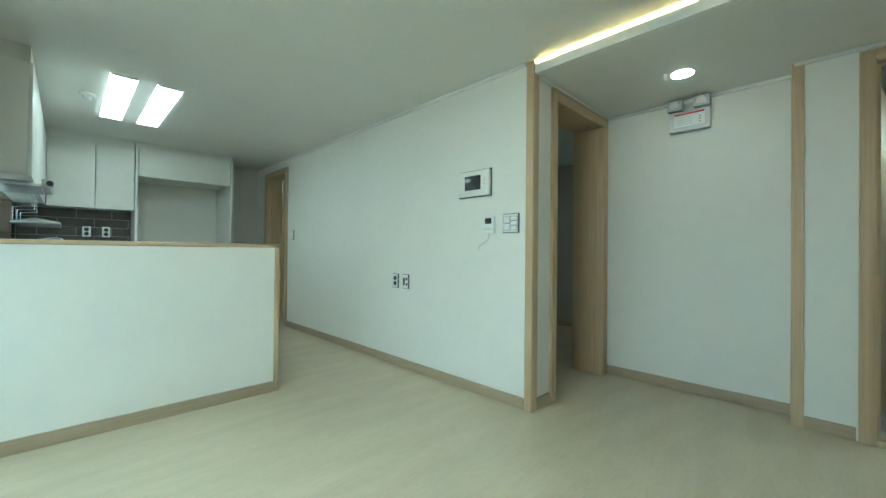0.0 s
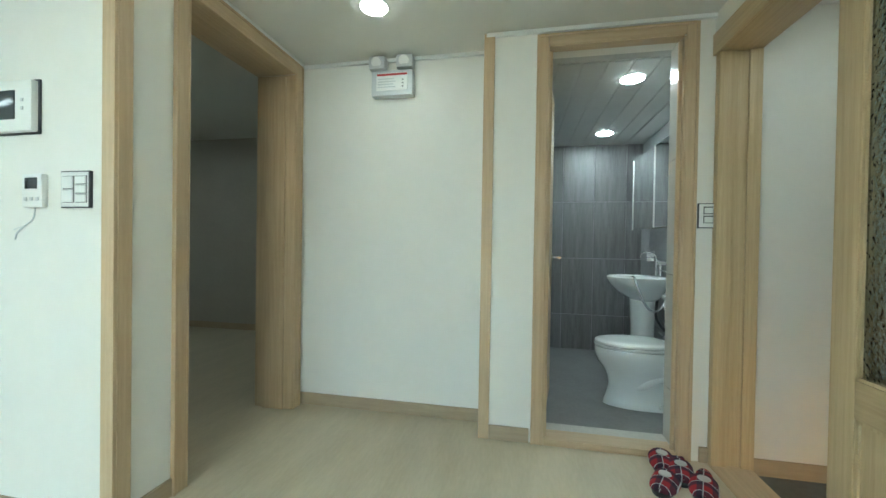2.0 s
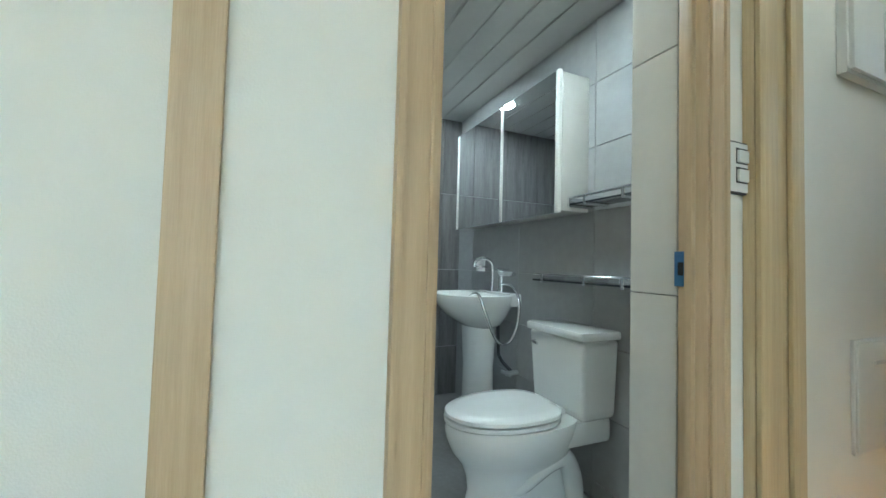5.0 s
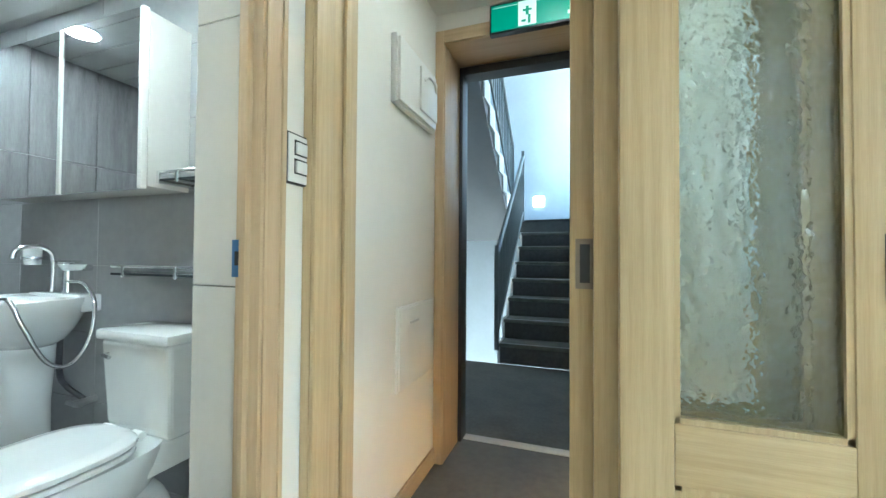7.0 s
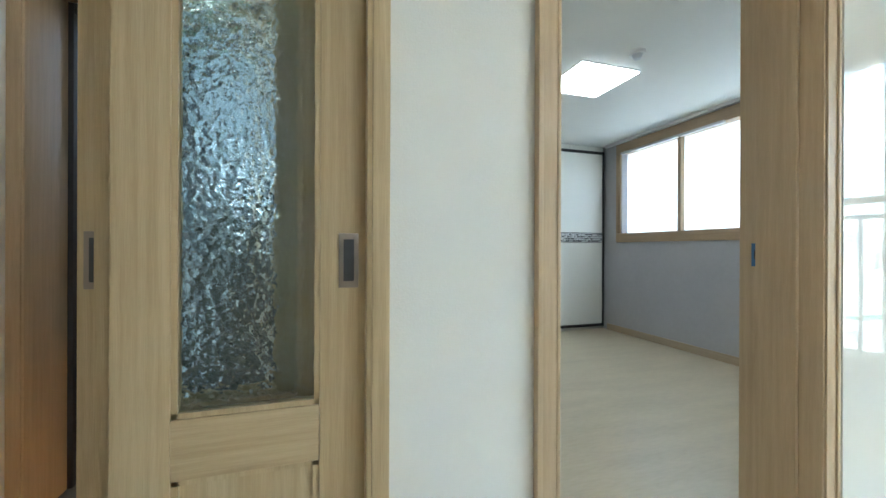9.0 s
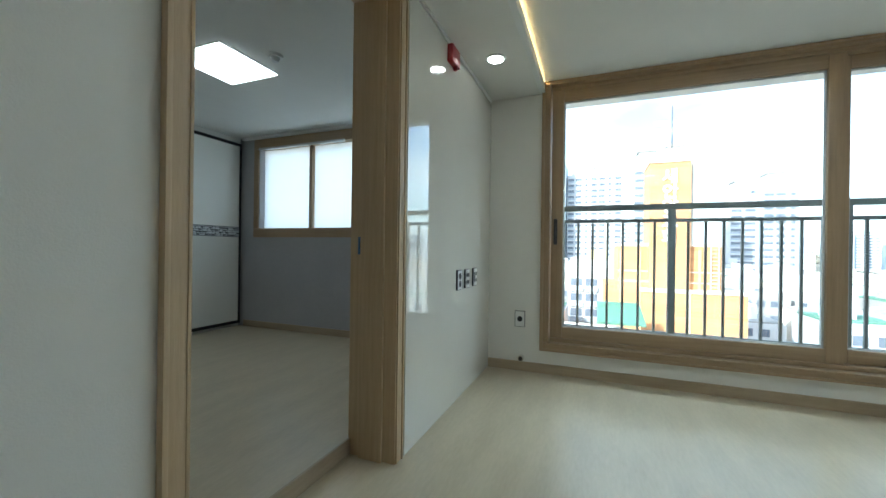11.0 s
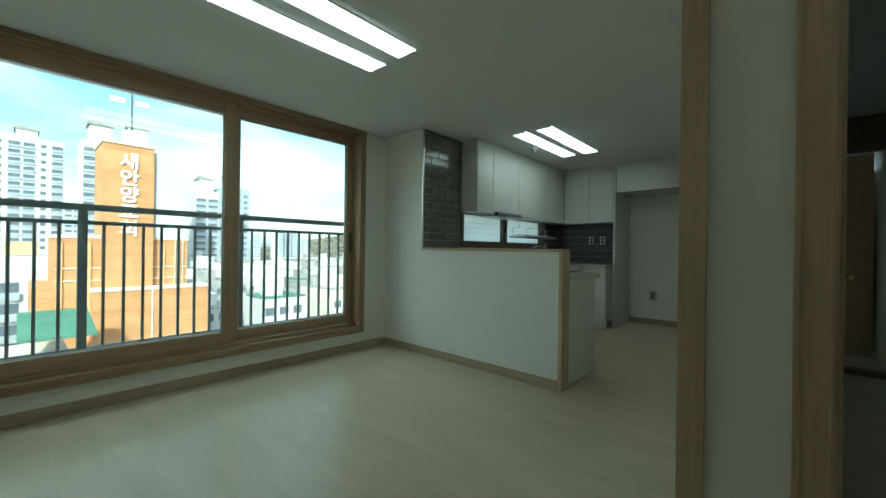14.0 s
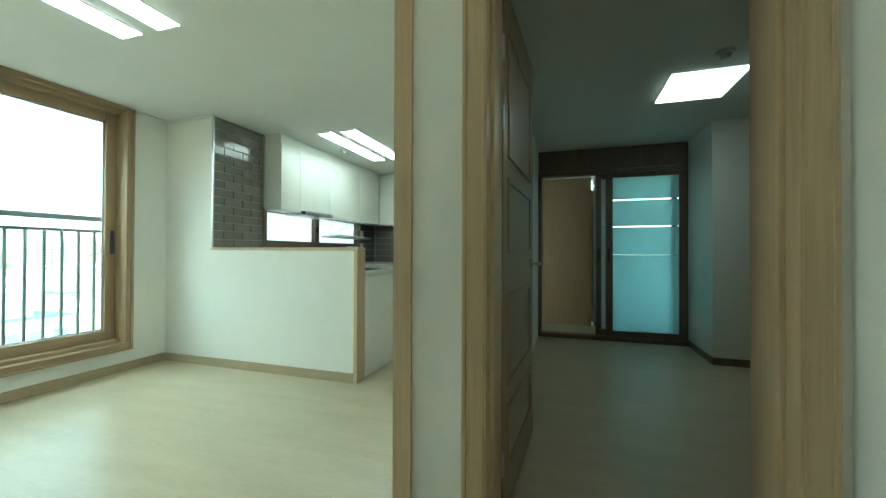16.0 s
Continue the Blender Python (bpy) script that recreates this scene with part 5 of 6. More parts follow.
for x0, x1 in ((-3.395, -2.42), (-2.41, -1.42), (-1.41, -0.40)):
    d = part("door", box(x0 + 0.025, x1 - 0.025, -5.468, -5.445, 0.07, 2.15), CABINET, wd, "white door")
    for a in ((x0, x0 + 0.025, 0.035, 2.185), (x1 - 0.025, x1, 0.035, 2.185), (x0 + 0.025, x1 - 0.025, 0.035, 0.07), (x0 + 0.025, x1 - 0.025, 2.15, 2.185)):
        part("edge", box(a[0], a[1], -5.468, -5.438, a[2], a[3], bev=0.002), BLACK, d, "black edge")
    part("band", box(x0 + 0.026, x1 - 0.026, -5.445, -5.442, 1.065, 1.185), OFFWHITE, d, smooth=False)
    b = bmesh.new()
    bx(b, x0 + 0.026, x1 - 0.026, -5.4425, -5.440, 1.065, 1.073)
    bx(b, x0 + 0.026, x1 - 0.026, -5.4425, -5.440, 1.177, 1.185)
    rnd = random.Random(5)
    for r in range(4):
        z = 1.076 + r * 0.026
        x = x0 + 0.03
        while x < x1 - 0.07:
            w = rnd.uniform(0.02, 0.05)
            bx(b, x, x + w, -5.4425, -5.440, z + rnd.choice((0, 0.011)), z + 0.016)
            bx(b, x + w, x + w + 0.004, -5.4425, -5.440, z, z + 0.025)
            x += w + 0.012
    part("lattice", b, DARK, d, "dark lattice pattern", smooth=False)

# ---- bedroom behind the hall ----
ROUGH_GLASS = glass_mat("softly frosted glass", (0.85, 0.95, 0.95), 0.3)
structure("wall_bedroom_far", slab("y", 3.70, 3.85, 0.20, 3.0, 0.0, 2.4, [(0.24, 1.84, 0.0, 2.0)]), WALLPAPER, "bedroom wall round the balcony door", "wall")
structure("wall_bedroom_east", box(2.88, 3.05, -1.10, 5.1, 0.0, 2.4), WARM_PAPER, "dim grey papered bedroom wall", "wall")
structure("wall_bedroom_near", box(1.30, 2.88, 0.0, 0.24, 0.0, 2.4), WALLPAPER, "bedroom wall beside the door", "wall")
structure("trim_balcony_header", box(0.205, 1.885, 3.66, 3.699, 2.0, H - 0.003), DARKWOOD, "dark wooden panel over the balcony door", "trim")
bdoor = thing("balcony_sliding_door", (1.05, 3.72, 0), "dark wooden sliding door with frosted striped glass, half open", "sliding door")
for nm, a in (("frame_side", (0.20, 0.24, 3.665, 3.80, 0.0, 2.0)), ("frame_side", (1.80, 1.885, 3.665, 3.80, 0.0, 2.0)), ("frame_top", (0.241, 1.799, 3.67, 3.80, 1.955, 1.999)), ("sill", (0.241, 1.799, 3.66, 3.80, 0.0, 0.045))):
    part(nm, box(*a, bev=0.003), DARKWOOD, bdoor)
for y, x0, x1 in ((3.70, 0.97, 1.798), (3.755, 0.865, 1.72)):
    w = 0.075 if y < 3.73 else 0.06
    for a in ((x0, x0 + w, 0.05, 1.95), (x1 - w, x1, 0.05, 1.95), (x0 + w, x1 - w, 0.05, 0.12), (x0 + w, x1 - w, 1.90, 1.95)):
        part("leaf_bar", box(a[0], a[1], y - 0.018, y + 0.018, a[2], a[3], bev=0.003), DARKWOOD, bdoor)
    zs = [0.12, 1.0, 1.005, 1.32, 1.335, 1.63, 1.645, 1.90]
    for k in range(0, 8, 2):
        part("pane", box(x0 + w, x1 - w, y - 0.003, y + 0.003, zs[k], zs[k + 1]), FROST_TEAL if y < 3.73 else ROUGH_GLASS, bdoor, "frosted sea-green glass", smooth=False)
    for z in (1.0, 1.32, 1.63):
        part("clear_stripe", box(x0 + w, x1 - w, y - 0.002, y + 0.002, z, z + 0.014), CLEAR, bdoor, "clear glass stripe", smooth=False)
    part("handle", box(x0 + 0.02, x0 + 0.04, y - 0.04, y - 0.018, 0.92, 1.08, bev=0.004), BLACK, bdoor)
wr = thing("built_in_wardrobe", (2.3, 3.2, 0), "tall white wardrobe with a dark plinth in the dim bedroom", "wardrobe")
part("body", box(1.804, 2.87, 2.95, 3.69, 0.07, 2.13, bev=0.002), CABINET, wr)
part("plinth", box(1.805, 2.87, 2.945, 3.69, 0.0, 0.069), DARKWOOD, wr, "dark plinth")
for x0, x1 in ((1.80, 2.095), (2.125, 2.48), (2.483, 2.86)):
    part("door", box(x0, x1, 2.928, 2.949, 0.072, 2.128, bev=0.002), CABINET, wr)
part("pull_strip", box(2.098, 2.122, 2.932, 2.949, 0.072, 2.128), DARK, wr, "dark recessed pull strip")
part("top_filler", box(1.806, 2.87, 2.96, 3.69, 2.131, H - 0.002), WALLPAPER, wr)

# bedroom door leaf, folded back against the wall
dl = thing("bedroom_door", (0.302, 0.255, 0), "brown moulded panel door standing open into the bedroom", "door")
part("leaf", box(0.262, 0.298, 0.285, 1.05, 0.015, 2.065, bev=0.003), DOOR_BEECH, dl)
for z0, z1 in ((0.18, 0.42), (0.50, 0.86), (1.02, 1.32), (1.40, 1.90)):
    fr = bmesh.new()
    for a in ((0.36, 0.38, z0, z1), (0.91, 0.93, z0, z1), (0.38, 0.91, z0, z0 + 0.02), (0.38, 0.91, z1 - 0.02, z1)):
        bx(fr, 0.297, 0.306, *a, bev=0.003)
    part("moulding", fr, DOOR_BEECH, dl)
part("lever", tube(bmesh.new(), curve_pts([(0.30, 0.97, 0.965), (0.345, 0.97, 0.965), (0.352, 0.93, 0.965), (0.352, 0.86, 0.962)], 6), 0.009, 10), CHROME, dl, "chrome lever handle")
part("rose", cyl(bmesh.new(), (0.298, 0.97, 0.965), (0.308, 0.97, 0.965), 0.025), CHROME, dl)
for z in (0.25, 1.52, 1.78):
    part("hinge", cyl(bmesh.new(), (0.303, 0.25, z - 0.045), (0.303, 0.25, z + 0.045), 0.008, 0.008, 12), STEEL, dl)

dl.rotation_euler = (0, 0, radians(-3.5))

# balcony behind the bedroom
structure("balcony_floor", box(0.20, 2.88, 3.85, 5.1, -0.15, -0.01), BATH_FLOOR, "grey balcony floor", "floor")
structure("wall_balcony_far", slab("y", 4.86, 5.05, 0.20, 2.88, 0.0, 2.4, [(0.22, 1.0, 0.0, 2.10), (1.08, 2.8, 0.55, 2.2)]), PALE_PAINT, "pale balcony wall", "wall")
sdoor = thing("balcony_steel_door", (0.3, 4.84, 0), "cream moulded utility door standing slightly ajar", "door")
dleaf = box(0.0, 0.70, -0.02, 0.02, 0.02, 1.94, bev=0.003)
part("leaf", dleaf, DOOR_WHITE, sdoor)
ORIGIN_KEEP = sdoor.location.copy()
sdoor.location = (0, 0, 0)
for z0, z1 in ((0.2, 0.7), (0.78, 0.86), (0.94, 1.4), (1.48, 1.86)):
    fr = bmesh.new()
    for a in ((0.08, 0.095, z0, z1), (0.605, 0.62, z0, z1), (0.095, 0.605, z0, z0 + 0.015), (0.095, 0.605, z1 - 0.015, z1)):
        bx(fr, a[0], a[1], -0.028, -0.019, a[2], a[3], bev=0.003)
    part("moulding", fr, DOOR_WHITE, sdoor)
part("lever", tube(bmesh.new(), [(0.64, -0.02, 0.98), (0.64, -0.06, 0.98), (0.56, -0.065, 0.98)], 0.009, 10), CHROME, sdoor)
for o in sdoor.children:
    o.location = (0, 0, 0)
for o in sdoor.children:
    for v in o.data.vertices:
        v.co += Vector(ORIGIN[sdoor])
sdoor.matrix_basis = pose(0.235, 4.84, 0, 0, 0, -3)

# room behind the far kitchen doorway
structure("wall_utility", box(0.9, 1.0, 3.86, 4.9, 0.0, 2.4), PALE_PAINT, "pale wall in the utility room", "wall")
kd = thing("utility_door", (0.21, 4.5, 0), "beech veneer door standing open in the far doorway", "door")
part("leaf", box(0.215, 0.86, 4.50, 4.535, 0.015, 2.065, bev=0.003), WOOD_V, kd)
for z in (0.25, 1.5, 1.78):
    part("hinge", cyl(bmesh.new(), (0.205, 4.493, z - 0.045), (0.205, 4.493, z + 0.045), 0.008, 0.008, 12), CHROME, kd)

# ---- stairwell outside the front door ----
structure("landing_floor", box(-0.6, 2.6, -5.2, -3.66, -0.25, -0.06), LANDING_STONE, "dark grey polished landing floor", "floor")
structure("wall_stair_far", box(-0.6, 2.6, -8.35, -8.15, -2.0, 5.2), STAIR_PAINT, "pale blue-grey stairwell wall", "wall")
# large opening added out of view, to bring sky light onto the stairs
structure("wall_stair_side", slab("x", -0.35, -0.15, -8.15, -3.75, -2.0, 5.2, [(-8.05, -6.3, 2.0, 4.9)]), STAIR_PAINT, "pale stairwell wall with an unseen opening for daylight", "wall")
structure("wall_stair_outer", box(2.40, 2.60, -8.15, -3.63, -2.0, 5.2), STAIR_PAINT, "pale stairwell outer wall", "wall")
structure("wall_stair_near", slab("y", -3.75, -3.622, -0.36, 2.6, -0.25, 5.2, [(0.10, 0.985, -0.25, 2.03)]), STAIR_PAINT, "pale stairwell wall round the front door", "wall")
structure("ceiling_stair", box(-0.6, 2.6, -8.35, -3.63, 5.2, 5.35), STAIR_PAINT, "stairwell ceiling", "ceiling")
structure("landing_upper", box(-0.15, 2.4, -8.15, -7.02, 1.28, 1.492), CONCRETE, "half landing of the stairs", "landing")
st = thing("staircase", (0.45, -6.0, -0.06), "dark granite flight of stairs rising to the half landing", "staircase")
for k in range(8):
    z = -0.06 + 0.194 * k
    y = -5.2 - 0.26 * k
    part("riser", box(-0.15, 1.05, y - 0.28, y - 0.012, z, z + 0.158, bev=0.002), GRANITE, st)
    part("tread", box(-0.15, 1.06, y - 0.285, y, z + 0.159, z + 0.194, bev=0.005), TREAD_STONE, st)
    part("nosing", box(-0.15, 1.04, y - 0.03, y - 0.012, z + 0.194, z + 0.197), STEEL, st, smooth=False)
    part("stringer_step", box(1.051, 1.075, y - 0.27, y - 0.01, z + 0.0, z + 0.2), PLASTIC, st, "white stair edge", smooth=False)
fl = thing("upper_flight", (1.75, -6.0, 1.3), "sloping underside of the next flight", "staircase")
b = bmesh.new()
loft(b, [[(x, -7.0, 1.20), (x, -4.4, 3.06), (x, -4.4, 3.35), (x, -7.0, 1.50)] for x in (1.22, 2.38)])
part("soffit", b, GREY_PAINT, fl, smooth=False)
for k in range(10):
    y, z = -6.95 + 0.26 * k, 1.43 + 0.186 * k
    part("stringer_step", box(1.195, 1.218, y, y + 0.26, z - 0.02, z + 0.2), PLASTIC, fl, "white stair edge", smooth=False)


def slope_rail(name, x, y0, z0, y1, z1, label):
    r = thing(name, (x, y0, z0), label, "handrail")
    part("handrail", tube(bmesh.new(), [(x, y0, z0 + 0.9), (x, y1, z1 + 0.9)], 0.024, 12), RAIL_PAINT, r)
    part("lower_rail", tube(bmesh.new(), [(x, y0, z0 + 0.12), (x, y1, z1 + 0.12)], 0.015, 10), RAIL_PAINT, r)
    n = 22
    for k in range(n + 1):
        f = k / n
        y, z = y0 + (y1 - y0) * f, z0 + (z1 - z0) * f
        big = k in (0, n)
        s = 0.02 if big else 0.007
        part("post" if big else "baluster", box(x - s, x + s, y - s, y + s, z + (-0.02 if big else 0.12), z + (0.98 if big else 0.9)), RAIL_PAINT, r, smooth=False)


slope_rail("stair_railing", 1.07, -5.15, 0.10, -7.0, 1.49, "dark metal stair railing")
slope_rail("stair_railing", 1.207, -6.95, 1.62, -4.5, 3.40, "dark metal railing of the upper flight")
solo("stair_light_plate", box(0.87, 1.04, -8.15, -8.135, 1.82, 1.99, bev=0.004), LED_PLATE, (0.96, -8.14, 1.82), "small lit square plate on the stairwell wall", "wall light")

# ---- outside: ground, buildings, hill ----
ASPHALT = mat("city ground", (0.16, 0.155, 0.15), 0.9, var=0.35, scale=0.08)
BRICK = mat("orange brick facing", (0.43, 0.225, 0.105), 0.85, var=0.14, scale=0.8, bump=0.3, bscale=6)
TOWER_WHITE = mat("pale apartment paint", (0.47, 0.48, 0.50), 0.8, var=0.05, scale=0.1)
TOWER_GREY = mat("blue grey apartment paint", (0.30, 0.34, 0.40), 0.8, var=0.08, scale=0.1)
# distance haze mixed into this paint; the church mast fittings share it
HAZE_TOWER = mat("haze-tinted paint", (0.50, 0.58, 0.68), 0.9, var=0.08, scale=0.05)
PANE_DARK = mat("dark window band", (0.10, 0.12, 0.16), 0.3, var=0.2, scale=0.5)
ROOF_GREEN = mat("green roof paint", (0.07, 0.16, 0.12), 0.8, var=0.2, scale=0.5)
ROOF_GREY = mat("grey roof", (0.26, 0.26, 0.26), 0.85, var=0.25, scale=0.6)
CREAM = mat("cream render", (0.50, 0.47, 0.42), 0.85, var=0.08, scale=0.4)
HILL_GREEN = mat("winter woodland", (0.13, 0.125, 0.10), 0.95, var=0.4, scale=0.06)
GZ = -17.0
structure("ground", box(-2500, 400, -2000, 2000, GZ - 1, GZ), ASPHALT, "city ground", "ground")


def brick_facing(m):
    n, l = m.node_tree.nodes, m.node_tree.links
    p = n["Principled BSDF"]
    old = p.inputs["Base Color"].links[0].from_socket
    tc, mp_2, bt, mx = n.new("ShaderNodeTexCoord"), n.new("ShaderNodeMapping"), n.new("ShaderNodeTexBrick"), n.new("ShaderNodeMix")
    mp_2.inputs["Rotation"].default_value = (radians(90), 0, radians(90))
    bt.inputs["Scale"].default_value = 1.3
    bt.inputs["Color1"].default_value, bt.inputs["Color2"].default_value, bt.inputs["Mortar"].default_value = (1, 1, 1, 1), (0.82, 0.8, 0.78, 1), (1.25, 1.35, 1.5, 1)
    mx.data_type, mx.blend_type = "RGBA", "MULTIPLY"
    mx.inputs[0].default_value = 1.0
    l.new(tc.outputs["Object"], mp_2.inputs["Vector"])
    l.new(mp_2.outputs[0], bt.inputs["Vector"])
    l.new(old, mx.inputs[6])
    l.new(bt.outputs["Color"], mx.inputs[7])
    l.new(mx.outputs[2], p.inputs["Base Color"])


brick_facing(BRICK)


def block(bm, x0, x1, y0, y1, z0, z1):
    return bx(bm, x0, x1, y0, y1, z0, z1)


def letters(text, size, depth):
    cu = bpy.data.curves.new("letters", "FONT")
    cu.body, cu.size, cu.extrude, cu.align_x, cu.offset = text, size, depth, "CENTER", size * 0.02
    tmp = new("letters", cu)
    me = bpy.data.meshes.new_from_object(tmp.evaluated_get(bpy.context.evaluated_depsgraph_get()))
    bpy.data.objects.remove(tmp)
    return me


# brick church with its sign tower, facing the flat
ch = thing("brick_church", (-52, 6, GZ), "orange brick church block with a tall sign tower", "building")
part("tower", box(-56, -50, 4.35, 8.45, GZ, 11.2), BRICK, ch, smooth=False)
part("tower_side", box(-56.1, -51.5, 8.45, 9.0, GZ, 11.3), CREAM, ch, smooth=False)
part("main_block", box(-62, -50.6, 1.1, 11.7, GZ, 1.6), BRICK, ch, smooth=False)
part("front_block", box(-56, -49.0, 3.6, 13.5, GZ, -3.6), BRICK, ch, smooth=False)
part("side_block", box(-62, -50.9, -0.4, 1.1, GZ, -3.1), BRICK, ch, smooth=False)
for a in ((-62.1, -50.5, 1.0, 11.8, 1.6, 1.9), (-56.1, -48.9, 3.5, 13.6, -3.6, -3.3), (-56.1, -49.9, 4.25, 8.55, 11.2, 11.5)):
    part("parapet", box(*a), CREAM, ch, smooth=False)
for k in range(5):
    part("pilaster", box(-50.62, -50.45, 1.3 + k * 2.0, 1.62 + k * 2.0, -9, 1.2), BRICK, ch, smooth=False)
for z in (-1.4, -2.6):
    part("string_course", box(-50.62, -50.5, 1.1, 11.7, z, z + 0.12), CREAM, ch, smooth=False)
part("downpipe", box(-49.05, -48.9, 8.2, 8.32, GZ, -3.6), CREAM, ch, smooth=False)
b = bmesh.new()
for k in range(26):
    bx(b, -50.55, -50.4, 10.55, 11.25, 1.2 - 0.42 * k, 1.26 - 0.42 * k)
for y in (10.5, 11.25):
    bx(b, -50.58, -50.4, y, y + 0.06, -9.8, 1.6)
part("ladder", b, CREAM, ch, smooth=False)
for i, char in enumerate("새안양교회"):
    me = letters(char, 1.75, 0.06)
    me.materials.clear()
    me.materials.append(PLASTIC)
    ob = new("letter", me)
    ob.parent = ch
    ob.location = Vector((-49.9, 6.4, 8.95 - 1.72 * i)) - Vector((-52, 6, GZ))
    ob.rotation_euler = (radians(90), 0, radians(90))
part("mast", cyl(bmesh.new(), (-53, 7.0, 11.3), (-53, 7.0, 18.6), 0.12, 0.08, 8), DARK, ch)
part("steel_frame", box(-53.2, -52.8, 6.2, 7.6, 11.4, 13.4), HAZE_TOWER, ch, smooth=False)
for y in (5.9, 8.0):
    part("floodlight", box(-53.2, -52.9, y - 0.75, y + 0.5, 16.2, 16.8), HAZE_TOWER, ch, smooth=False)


def tower(name, x, y0, y1, z1, depth, wall, label, floors=2.9, bay=3.4, crown=True, slope=0.0):
    """A block of flats that faces the flat: storeys with window bands, dark recesses and roof boxes."""
    t = thing(name, (x, (y0 + y1) / 2, GZ), label, "building", "blocks of flats")
    part("wall", box(x - depth, x, y0, y1, GZ, z1), wall, t, smooth=False)
    b, c = bmesh.new(), bmesh.new()
    n = max(2, int((y1 - y0) / bay))
    step = (y1 - y0) / n
    z = GZ + 3.2
    while z + floors < z1 - 0.6:
        for k in range(n):
            a = y0 + k * step
            narrow = k % 3 == 2
            bx(b, x - 0.2, x + 0.05, a + step * (0.30 if narrow else 0.10), a + step * (0.70 if narrow else 0.90), z + 0.95, z + 2.2)
            if not narrow:
                bx(c, x, x + 0.35, a + step * 0.06, a + step * 0.94, z, z + 0.85)
        z += floors
    part("windows", b, PANE_DARK, t, "rows of dark windows", smooth=False)
    part("balconies", c, TOWER_WHITE if wall is not TOWER_WHITE else TOWER_GREY, t, "rows of balcony fronts", smooth=False)
    if crown:
        for k in range(max(1, int((y1 - y0) / 11))):
            a = y0 + 2 + 11 * k
            h = 5.5 if k % 2 == 0 else 3.0
            part("roof_house", box(x - depth * 0.7, x - 1.0, a, min(a + 5.5, y1 - 0.5), z1, z1 + h), TOWER_WHITE, t, smooth=False)
            r = bmesh.new()
            loft(r, [[(x - depth * 0.75, yy, z1 + h), (x - 0.6, yy, z1 + h), (x - 0.6, yy, z1 + h + (0.25 if j else 1.6))] for j, yy in enumerate((a - 0.5, min(a + 6.0, y1)))])
            part("roof_cap", r, ROOF_GREY, t, smooth=False)
    return t


tower("apartment_tower", -200, -26, -15.5, 44, 14, TOWER_GREY, "tall pale apartment tower with sloped roof caps")
tower("apartment_tower", -206, -15, 10.5, 39.5, 14, TOWER_WHITE, "wide white apartment tower with rows of balconies")
tower("apartment_tower", -215, -60, -28, 40, 14, TOWER_WHITE, "wide white apartment tower with rows of balconies")
tower("apartment_tower", -165, 12, 22, 34, 12, TOWER_WHITE, "white apartment tower behind the church")
tower("apartment_tower", -168, 22, 32, 36, 12, HAZE_TOWER, "pale tower behind the church, tinted blue for haze")
tower("apartment_tower", -205, 54, 64, 27, 14, TOWER_WHITE, "white apartment tower with a pitched cap")
tower("apartment_tower", -199, 64, 76, 29, 14, TOWER_GREY, "grey banded apartment tower")
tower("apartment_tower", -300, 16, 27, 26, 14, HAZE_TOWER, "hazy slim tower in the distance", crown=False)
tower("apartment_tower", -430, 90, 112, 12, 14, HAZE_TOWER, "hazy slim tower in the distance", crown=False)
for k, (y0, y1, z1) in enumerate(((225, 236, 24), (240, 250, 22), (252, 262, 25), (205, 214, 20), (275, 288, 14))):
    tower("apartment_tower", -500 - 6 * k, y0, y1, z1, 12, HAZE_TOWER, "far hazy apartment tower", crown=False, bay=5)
tower("office_block", -70, -5.6, 1.6, -0.6, 12, TOWER_WHITE, "white framed office block with grid windows", floors=2.6, bay=1.8, crown=False)
part("roof_sign", box(-74, -72, -2.4, 0.6, -0.5, 1.2), mat("yellow sign box", (0.42, 0.36, 0.2), 0.6, var=0.1), scene.objects["office_block"], smooth=False)
pv = thing("market_canopy", (-40, 0, GZ), "low buildings with a green canopy roof", "building")
part("wall", box(-46, -40.5, -5, 1.5, GZ, -7.2), CREAM, pv, smooth=False)
part("canopy", loft(bmesh.new(), [[(-46, y, -4.6), (-39.5, y, -5.8), (-39.5, y, -6.0), (-46, y, -4.8)] for y in (-1.2, 3.0)]), ROOF_GREEN, pv, smooth=False)

# low city blocks
rnd = random.Random(11)
walls = (CREAM, TOWER_WHITE, ROOF_GREY, TOWER_WHITE)
count = 0
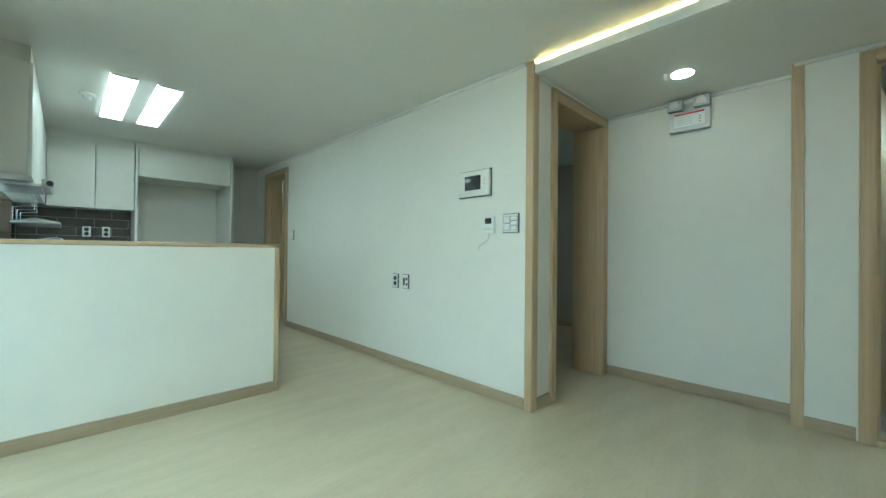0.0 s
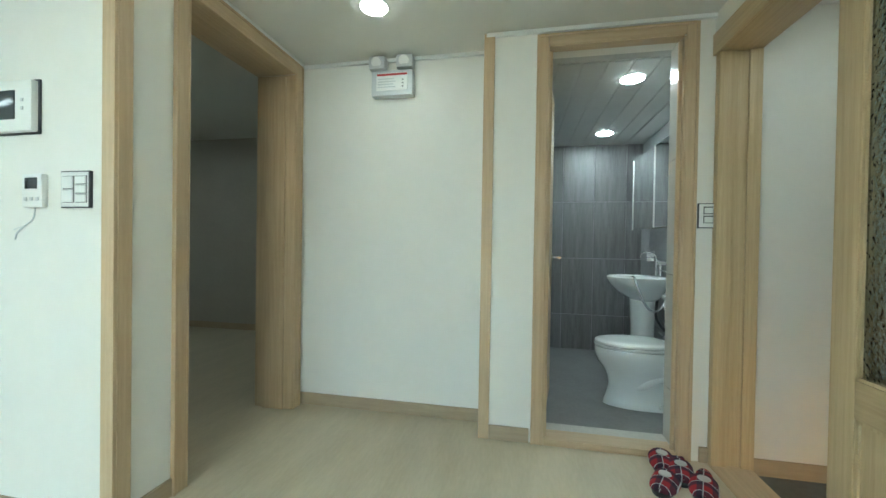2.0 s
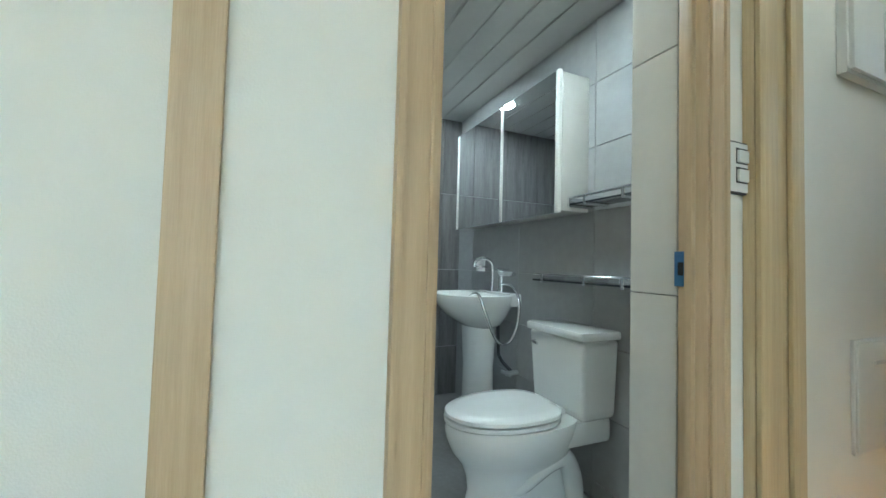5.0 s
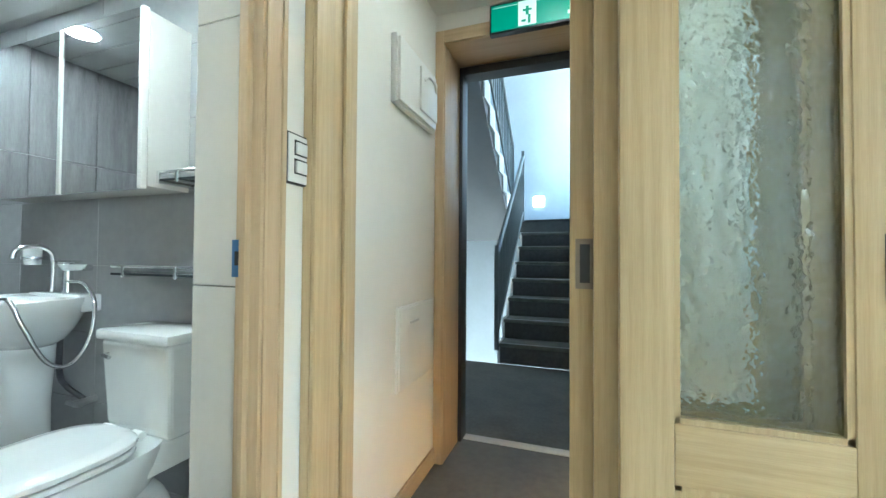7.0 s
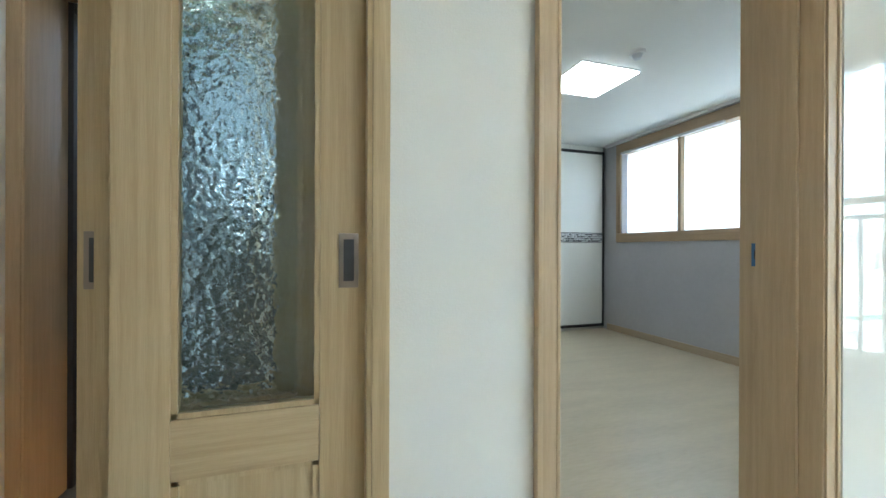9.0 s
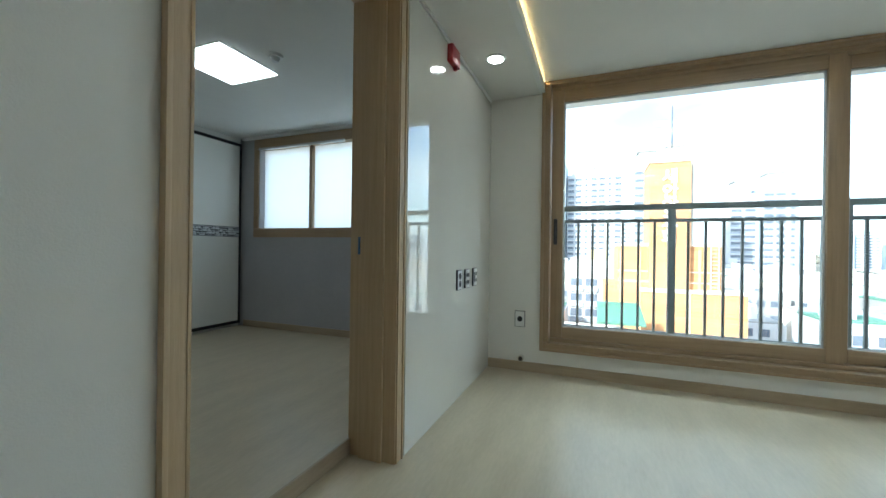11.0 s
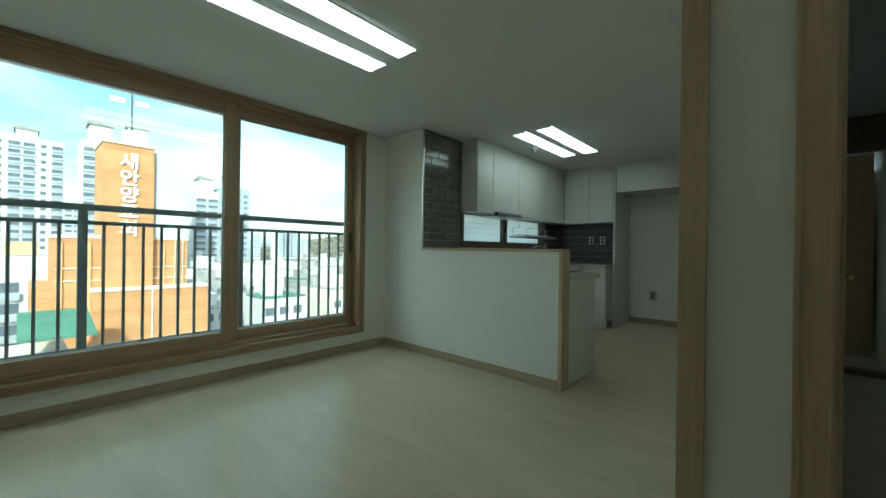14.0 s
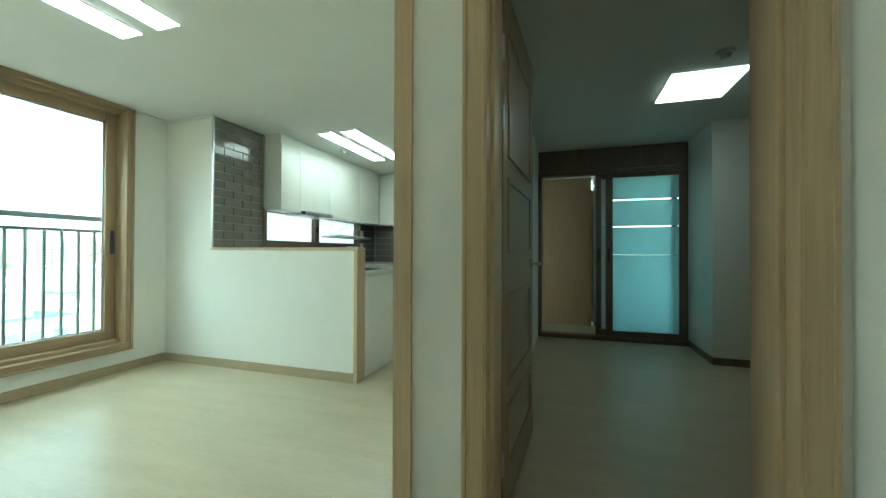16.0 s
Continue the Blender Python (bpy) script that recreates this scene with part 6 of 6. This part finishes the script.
for row in range(12):
    x = -58 - row * 17
    y = -70 - row * 6
    while y < 90 + row * 24 and count < 230:
        w, d, h = rnd.uniform(6, 11), rnd.uniform(7, 11), rnd.uniform(5, 11.5) + row * 0.22
        blocked = (-66 < x < -46 and -8 < y + w / 2 < 17) or (-86 < x < -66 and -14 < y + w / 2 < 10)
        if not blocked:
            name = "low_house"
            t = thing(name, (x, y, GZ), "low pale city building with a flat roof", "building", "low city buildings")
            m = walls[rnd.randrange(4)]
            part("wall", box(x - d, x, y, y + w, GZ, GZ + h), m, t, smooth=False)
            part("roof", box(x - d + 0.3, x - 0.3, y + 0.3, y + w - 0.3, GZ + h, GZ + h + 0.25), rnd.choice((ROOF_GREEN, ROOF_GREY, ROOF_GREY, CREAM)), t, smooth=False)
            part("roof_hut", box(x - d * 0.6, x - d * 0.3, y + w * 0.2, y + w * 0.55, GZ + h + 0.25, GZ + h + 2.5), m, t, smooth=False)
            b = bmesh.new()
            z = GZ + 1
            while z + 2.6 < GZ + h:
                for k in range(int(w / 2.2)):
                    bx(b, x - 0.1, x + 0.04, y + 0.5 + k * 2.2, y + 1.9 + k * 2.2, z + 0.9, z + 2.1)
                z += 2.8
            part("windows", b, PANE_DARK, t, "dark windows", smooth=False)
            count += 1
        y += w + rnd.uniform(0.8, 5)

# wooded hill behind the low town
b = bmesh.new()
nx, ny = 26, 60
grid = [[b.verts.new((-480 - i * 16, 190 + j * 13, GZ + 46 * math.exp(-((i - 13) / 8) ** 2) * math.exp(-((j - 26) / 15) ** 2) + 3.5 * noise.noise(Vector((i * 0.6, j * 0.6, 0))))) for j in range(ny)] for i in range(nx)]
for i in range(nx - 1):
    for j in range(ny - 1):
        b.faces.new((grid[i][j], grid[i + 1][j], grid[i + 1][j + 1], grid[i][j + 1]))
bmesh.ops.recalc_face_normals(b, faces=b.faces)
hill = structure("hill", b, HILL_GREEN, "brown wooded hill on the horizon", "hill", smooth=True)
b = bmesh.new()
for k in range(1500):
    x, y = -480 - rnd.uniform(10, 380), 190 + rnd.uniform(60, 640)
    i, j = (-480 - x) / 16, (y - 190) / 13
    z = GZ + 46 * math.exp(-((i - 13) / 8) ** 2) * math.exp(-((j - 26) / 15) ** 2)
    if z > GZ + 4:
        r = rnd.uniform(2.5, 5)
        bmesh.ops.create_icosphere(b, subdivisions=1, radius=r, matrix=Matrix.LocRotScale((x, y, z + r * 0.4), Euler((rnd.random(), rnd.random(), rnd.random())), (1, 1, rnd.uniform(0.7, 1.2))))
tagged(new("woodland", ship("woodland", b, HILL_GREEN)), "distant leafless woodland crowns", "trees", "", "stuff")

# ---- tiles, piece by piece ----
def tile_run(parent, material, axis, face, depth, u0, u1, v0, v1, w, h, gap, shift=0.0, origin=None, skip=()):
    """Tiles on a wall: axis is the wall's normal; u runs along the wall and v upwards; rows are shifted by a part of a tile."""
    cache = {}
    v = v0 if origin is None else origin
    row = 0
    while v < v1 - 0.004:
        va, vb = max(v, v0), min(v + h, v1)
        u = u0 - (w * shift if row % 2 else 0.0)
        while u < u1 - 0.004:
            ua, ub = max(u, u0), min(u + w, u1)
            if ub - ua > 0.012 and vb - va > 0.012 and not any(s[0] < (ua + ub) / 2 < s[1] and s[2] < (va + vb) / 2 < s[3] for s in skip):
                du, dv = round(ub - ua - gap, 4), round(vb - va - gap, 4)
                if (du, dv) not in cache:
                    b = bmesh.new()
                    if axis == "x":
                        bx(b, min(0, depth), max(0, depth), -du / 2, du / 2, -dv / 2, dv / 2, bev=0.0015)
                    else:
                        bx(b, -du / 2, du / 2, min(0, depth), max(0, depth), -dv / 2, dv / 2, bev=0.0015)
                    cache[(du, dv)] = ship("tile", b, material)
                ob = new("tile", cache[(du, dv)])
                c = ((ua + ub) / 2, (va + vb) / 2)
                ob.location = (face, c[0], c[1]) if axis == "x" else (c[0], face, c[1])
                ob.parent = parent
            u += w
        v += h
        row += 1


O = scene.objects
tile_run(O["wall_bathroom_back"], PLANK_TILE, "x", 3.235, -0.012, -2.795, -1.24, -0.06, 2.13, 0.318, 0.603, 0.004, origin=-0.288)
tile_run(O["wall_bathroom_side"], PALE_TILE, "y", -2.64, 0.010, 1.18, 3.22, -0.06, 2.13, 0.6, 0.302, 0.003, origin=-0.288)
tile_run(O["wall_kitchen_window"], BRICK_TILE, "x", -2.51, 0.010, 1.494, 2.08, 1.06, H - 0.004, 0.213, 0.0775, 0.005, shift=0.5)
tile_run(O["wall_kitchen_window"], SPLASH, "x", -2.51, 0.008, 2.08, 4.55, 0.862, 1.45, 0.30, 0.098, 0.004, shift=0.5, skip=((2.0, 4.06, 1.07, 1.5),))
tile_run(O["wall_kitchen_back"], SPLASH, "y", 4.56, -0.008, -2.50, -1.575, 0.862, 1.45, 0.30, 0.098, 0.004, shift=0.5)
